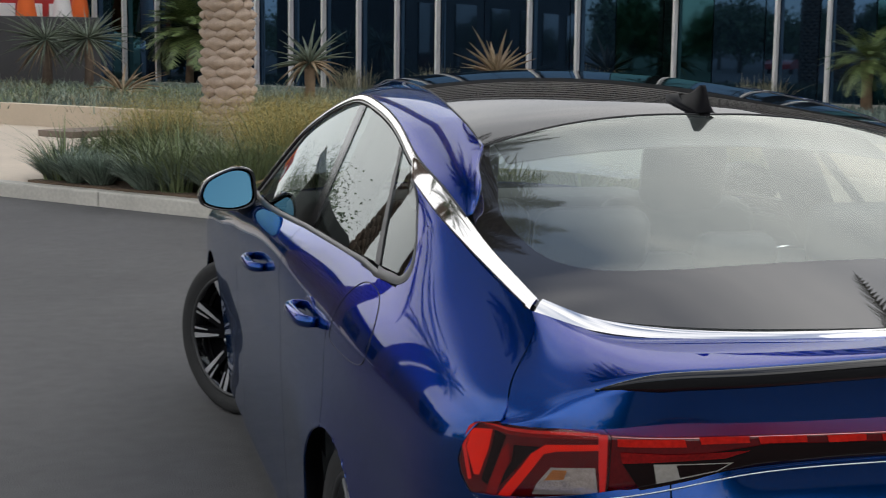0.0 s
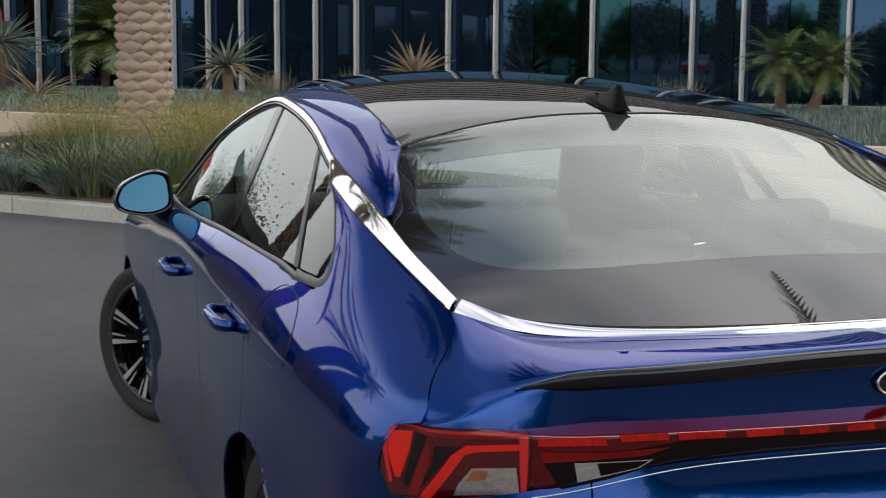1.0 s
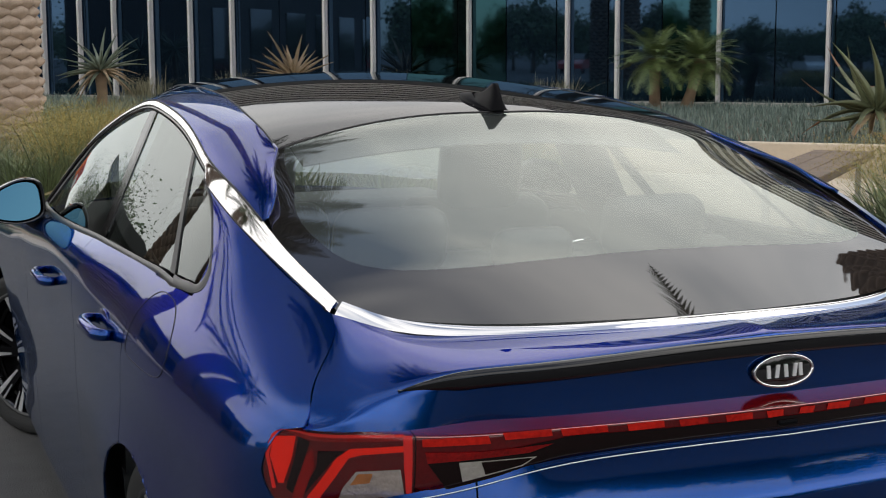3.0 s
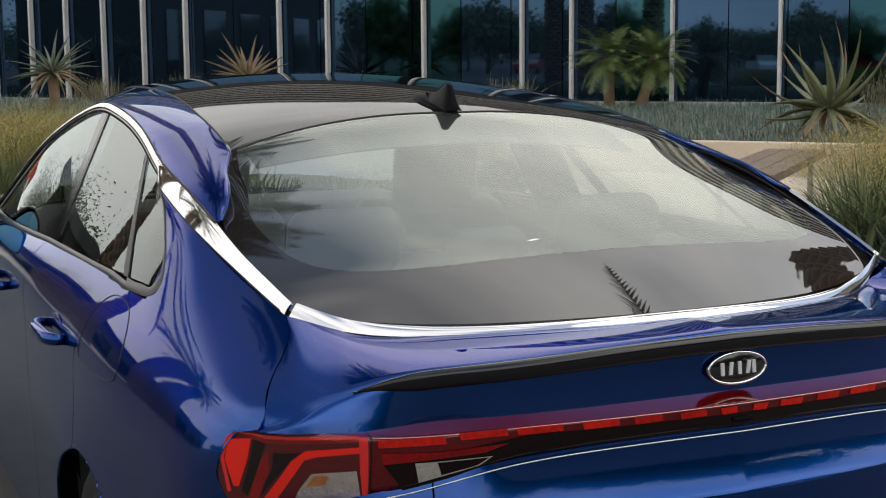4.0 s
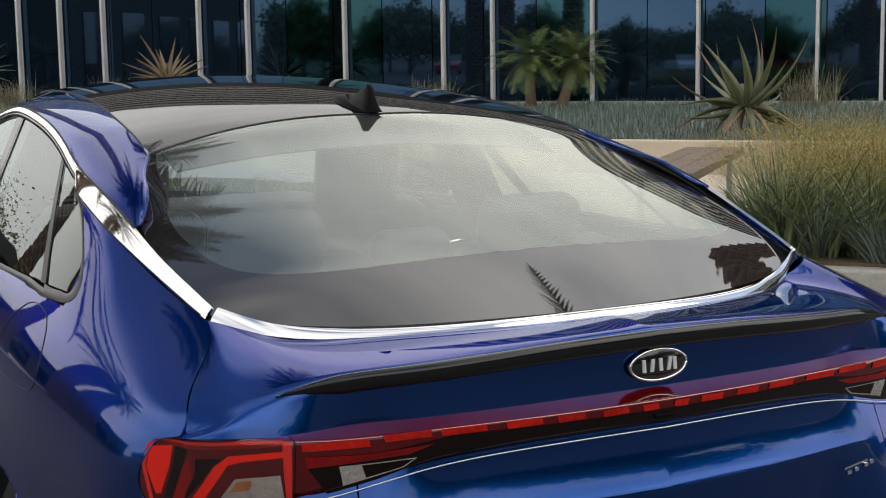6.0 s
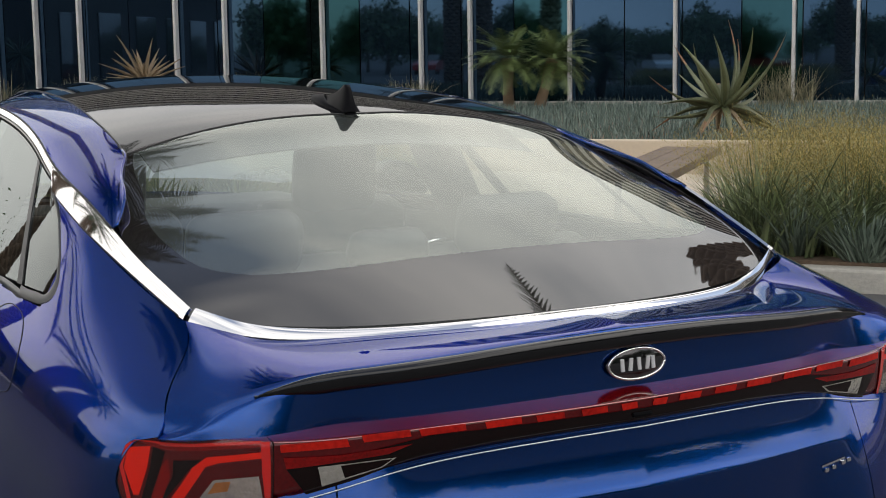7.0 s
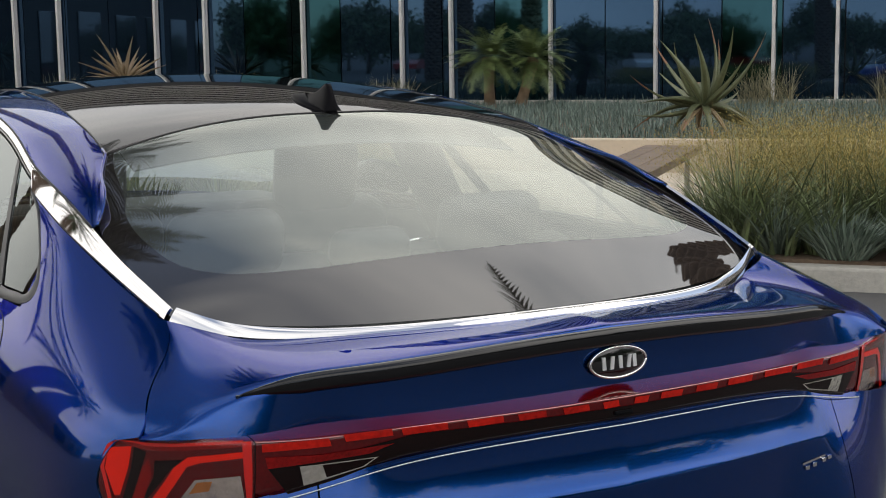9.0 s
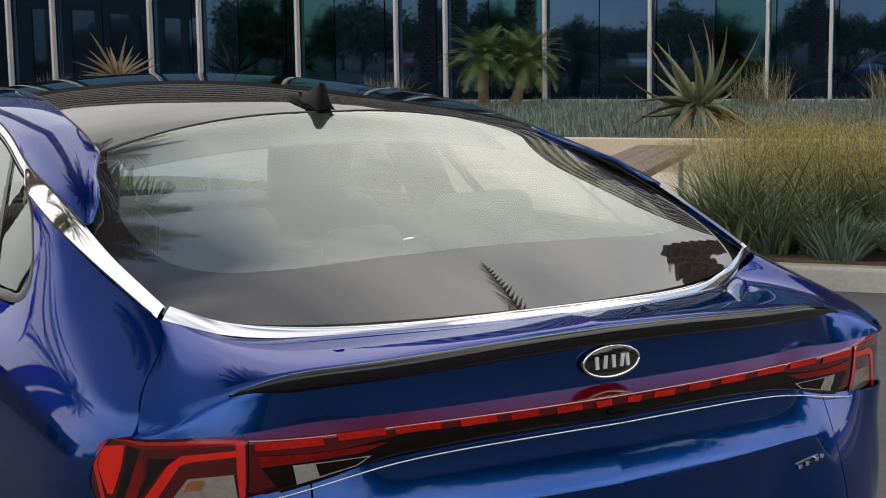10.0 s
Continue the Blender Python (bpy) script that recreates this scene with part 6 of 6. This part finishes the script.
def date_palm(x, y, z, h, rad, seed, parts_to=0.0, crown=None, wide=1.0):
    dp = thing("date_palm", "tall date palm with a thick trunk of old leaf bases", "palm", "date palms", "", Matrix.Translation((x, y, z)))
    # darker core stands for the shade between the leaf bases
    lathe("trunk", [(rad + 0.02, -0.1), (rad, 0.5), (rad - 0.02, 3.0), (rad - 0.06, h - 0.6), (rad + 0.05, h - 0.2), (0.1, h + 0.1)], BARKDARK, dp, "thick patterned trunk", 20, axis="Z")
    for m in scale_poses(0.05, parts_to, rad, seed) if parts_to > 0 else ():
        s = link_mesh("leaf_base", SCALE, dp)
        s.matrix_local = m
    vs, fs = [], []
    trunk_scales(vs, fs, max(0.05, parts_to + 0.05), h - 0.4, rad - 0.02, seed + 1)
    # palms out of view get darker leaf bases, for darker reflections
    up = pymesh("old_leaf_bases", vs, fs, BARK if parts_to > 0 else BARKDARK, dp, "rows of old leaf bases")
    up["kind"] = "stuff"
    c = link_mesh("crown", crown or DATE, dp, "wide crown of dark fronds")
    c.matrix_local = pose(0, 0, h, 0, 0, seed * 47) @ Matrix.Diagonal((wide, wide, 1, 1))
    return dp


date_palm(0.65, 16.5, 0.12, 15.6, 0.285, 1, 2.5)
for k, (x, y, h) in enumerate(((9.75, 5.0, 15.6), (-5.4, 16.6, 8.5), (-9.2, 16.4, 9.0), (-12.6, 21.0, 11.0), (-12.6, -3.7, 12.0), (-25.0, 11.1, 13.0))):
    date_palm(x, y, 0.0, h, 0.46 if k == 0 else 0.33, 3 + k, 0.0, DATE_SPARSE if k in (0, 1, 2) else DATE_THIN, 1.3 if k == 0 else 1.0)


# ---- bench, posts, umbrellas ----
def bench(a, b, turn, length):
    bn = thing("bench", "weathered wooden bench on thin steel legs", "bench", "", "", at_site(a, b, PAVE_Z, turn))
    for k in range(3):
        box("board", (length, 0.17, 0.07), pose(0, (k - 1) * 0.18, 0.46), WOOD, bn, "", 0.008)
    for sx in (-1, 1):
        for sy in (-1, 1):
            box("leg", (0.05, 0.05, 0.42), pose(sx * (length / 2 - 0.25), sy * 0.17, 0.21), STEEL, bn, "", 0.006)
    return bn


bench(-1.2, 8.65, 93, 2.9)
bench(-10.55, 8.2, 90, 2.9)

back_wall = box("back_wall", (9.0, 0.3, 2.3), pose(-5.05, 37.5, 1.15), DARKWALL, None, "", 0.02)
tagged(back_wall, "dark grey garden wall behind the planting", "wall", "", "structure")


def umbrella(x, y, cloth, label):
    um = thing("closed_umbrella", label, "umbrella", "closed umbrellas", "", Matrix.Translation((x, y, 0.42)))
    tube("pole", [(0, 0, -0.05), (0, 0, 3.4)], 0.03, STEEL, um, "", 8)
    lathe("canopy", [(0.36, 1.55), (0.33, 1.7), (0.24, 2.3), (0.14, 2.9), (0.03, 3.3)], cloth, um, "folded hanging canvas", 14, axis="Z")


umbrella(-2.55, 40.0, ORANGE, "folded orange canvas umbrella on a pole")
umbrella(-1.55, 40.3, WHITECLOTH, "folded white canvas umbrella on a pole")
umbrella(-1.05, 41.0, ORANGE, "folded orange canvas umbrella on a steel pole")
kiosk = thing("kiosk", "red and white kiosk behind the wall", "kiosk", "", "", Matrix.Translation((-2.45, 44.0, 0.0)))
box("body", (2.5, 2.0, 3.4), pose(0, 0, 1.7), REDPAINT, kiosk, "red painted body", 0.03)
for k in range(3):
    box("window", (0.6, 0.06, 0.5), pose(-0.8 + 0.8 * k, -1.0, 2.55), WHITECLOTH, kiosk, "white panel", 0.01)

# ---- far side of the parking lot ----
def tree_mesh(seed, h, w, n=3600, leaf=1.0):
    """Crown of many small leaf clumps round a few limbs."""
    r = np.random.default_rng(seed)
    n_c = 26
    th, ph = r.uniform(0, 2 * np.pi, n_c), np.arccos(r.uniform(-0.55, 1, n_c))
    rad = r.uniform(0.45, 1.0, n_c)
    cen = np.stack([np.sin(ph) * np.cos(th) * w * rad, np.sin(ph) * np.sin(th) * w * rad, h * 0.62 + np.cos(ph) * h * 0.36 * rad], -1)
    k = r.integers(0, n_c, n)
    p = cen[k] + r.normal(0, 1, (n, 3)) * np.array((w * 0.20, w * 0.20, h * 0.085))
    d1 = r.normal(0, 1, (n, 3))
    d1 /= np.linalg.norm(d1, axis=1, keepdims=True)
    d2 = np.cross(d1, r.normal(0, 1, (n, 3)))
    d2 /= np.linalg.norm(d2, axis=1, keepdims=True)
    s = r.uniform(0.12, 0.26, (n, 1)) * h / 7 * leaf
    vs = np.stack([p - d1 * s, p + d2 * s * 0.7, p + d1 * s, p - d2 * s * 0.7], 1).reshape(-1, 3)
    fs = np.arange(4 * n).reshape(-1, 4)
    me = bpy.data.meshes.new("crown")
    me.from_pydata(vs.tolist(), [], fs.tolist())
    me.materials.append(LEAF)
    return me, cen


TREES = [tree_mesh(51, 7.0, 3.4), tree_mesh(52, 8.0, 3.0), tree_mesh(53, 6.0, 3.8), tree_mesh(54, 7.0, 3.4, 45000, 0.24)]


def tree(x, y, k, scale, turn, sink=0.0):
    me, cen = TREES[k]
    t = thing("parking_lot_tree", "dark green broadleaf tree at the edge of the lot", "tree", "parking lot trees", "", pose(x, y, 0, 0, 0, turn) @ Matrix.Scale(scale, 4))
    hh = cen[:, 2].mean() + sink
    tube("trunk", [(0, 0, -0.1), (0.05, 0.03, hh * 0.4), (0, 0, hh)], [0.22, 0.16, 0.08], TREEBARK, t, "", 9)
    for j in range(5):
        c = cen[j * 4] + np.array((0, 0, sink))
        tube("limb", [(0, 0, hh * 0.42), tuple((np.array((0, 0, hh * 0.5)) + c) / 2), tuple(c)], [0.09, 0.06, 0.02], TREEBARK, t, "", 6)
    link_mesh("crown", me, t, "uneven crown of small dark leaves").location = (0, 0, sink)


rt = random.Random(9)
for k in range(54):
    az = math.radians(-80 - 62 * (k / 53.0) + rt.uniform(-1, 1))
    dist = rt.choice((70, 85, 100, 118)) + rt.uniform(-6, 6)
    tree(math.sin(az) * dist, math.cos(az) * dist, k % 3, rt.uniform(0.5, 0.98), rt.uniform(0, 360), -rt.uniform(0.6, 1.6))
for k in range(16):
    az = math.radians(-56 - 26 * (k / 15.0) + rt.uniform(-1, 1))
    dist = rt.choice((72, 88, 104)) + rt.uniform(-6, 6)
    tree(math.sin(az) * dist, math.cos(az) * dist, k % 3, rt.uniform(0.7, 1.15), rt.uniform(0, 360), -rt.uniform(0.6, 1.6))
# unseen trees behind the camera, added and part enlarged to darken the tail
for k in range(26):
    az = math.radians(112 + 104 * (k / 25.0) + rt.uniform(-1.5, 1.5))
    dist = min(rt.uniform(38, 58), 42 / max(0.3, -math.cos(az)))
    tree(math.sin(az) * dist, math.cos(az) * dist, k % 3, rt.uniform(0.75, 1.1) * (1.7 if 6 < k < 13 else 1.0), rt.uniform(0, 360), -rt.uniform(0.6, 1.4))
# unseen wall behind the camera, added to darken the tail's reflections
far_wall = box("far_wall", (330, 0.4, 4.2), pose(135, -45, 2.1), DARKWALL, None, "", 0.0)
tagged(far_wall, "plain dark grey wall added across the lot to darken reflections", "wall", "", "structure")


# low wing of the site beside the road
wing = thing("side_building", "low dark grey building with a flat roof", "building", "", "", pose(-15.5, 27.0, 0, 0, 0, 27))
box("wall", (22, 5.0, 4.6), pose(0, 2.5, 2.3), DARKWALL, wing, "dark grey rendered wall", 0.03)
box("roof", (23, 6.0, 0.35), pose(0, 2.3, 4.78), BLDDARK, wing, "flat dark roof with an overhang", 0.03)
for k in range(6):
    box("window", (2.2, 0.08, 2.4), pose(-8.75 + 3.5 * k, -0.02, 2.0), BLACK_GLOSS, wing, "dark window", 0.01)
for x, y, k, sc, turn in ((-8.6, 41.0, 3, 1.0, 20), (-13.0, 47.0, 3, 0.95, 120), (-19.5, 46.0, 3, 1.1, 240)):
    tree(x, y, k, sc, turn, -0.6)


# parked cars across the lot
def parked_car(x, y, turn, paint, label):
    pc = thing("parked_car", label, "car", "parked cars", "", pose(x, y, 0, 0, 0, turn))
    prof = [(-2.2, 0.35), (-2.25, 0.75), (-1.9, 0.95), (-1.1, 1.0), (1.0, 1.0), (1.9, 0.85), (2.2, 0.7), (2.2, 0.35)]
    cab = [(-1.7, 0.95), (-1.1, 1.40), (0.3, 1.43), (1.1, 1.0)]
    for name, pr, hw, mt in (("body", prof, 0.9, paint), ("cabin", cab, 0.72, BLACK_GLOSS)):
        n = len(pr)
        vs = [(sx * hw, a, b) for sx in (-1, 1) for a, b in pr]
        fs = [tuple(range(n)), tuple(range(2 * n - 1, n - 1, -1))] + [(i, i + n, (i + 1) % n + n, (i + 1) % n) for i in range(n)]
        pymesh(name, vs, fs, mt, pc, "", False)
    for sx in (-1, 1):
        for wy in (-1.35, 1.4):
            lathe("wheel", [(0.0, -0.02), (0.2, -0.02), (0.32, 0.0), (0.33, 0.1), (0.32, 0.2), (0.0, 0.2)], RUBBER, pc, "", 16, pose(sx * 0.78 - 0.09, wy, 0.33))


for az_d, dist, paint, label in ((-88, 56, REDPAINT, "red parked car across the lot"), (-99, 60, REDPAINT, "red parked car by the trees"), (-107, 58, WHITECLOTH_CAR, "white parked car across the lot"), (-116, 62, REDPAINT, "red parked car in the far row"), (-127, 57, WHITECLOTH_CAR, "white parked car in the far row")):
    az = math.radians(az_d)
    parked_car(math.sin(az) * dist, math.cos(az) * dist, 30 + az_d, paint, label)
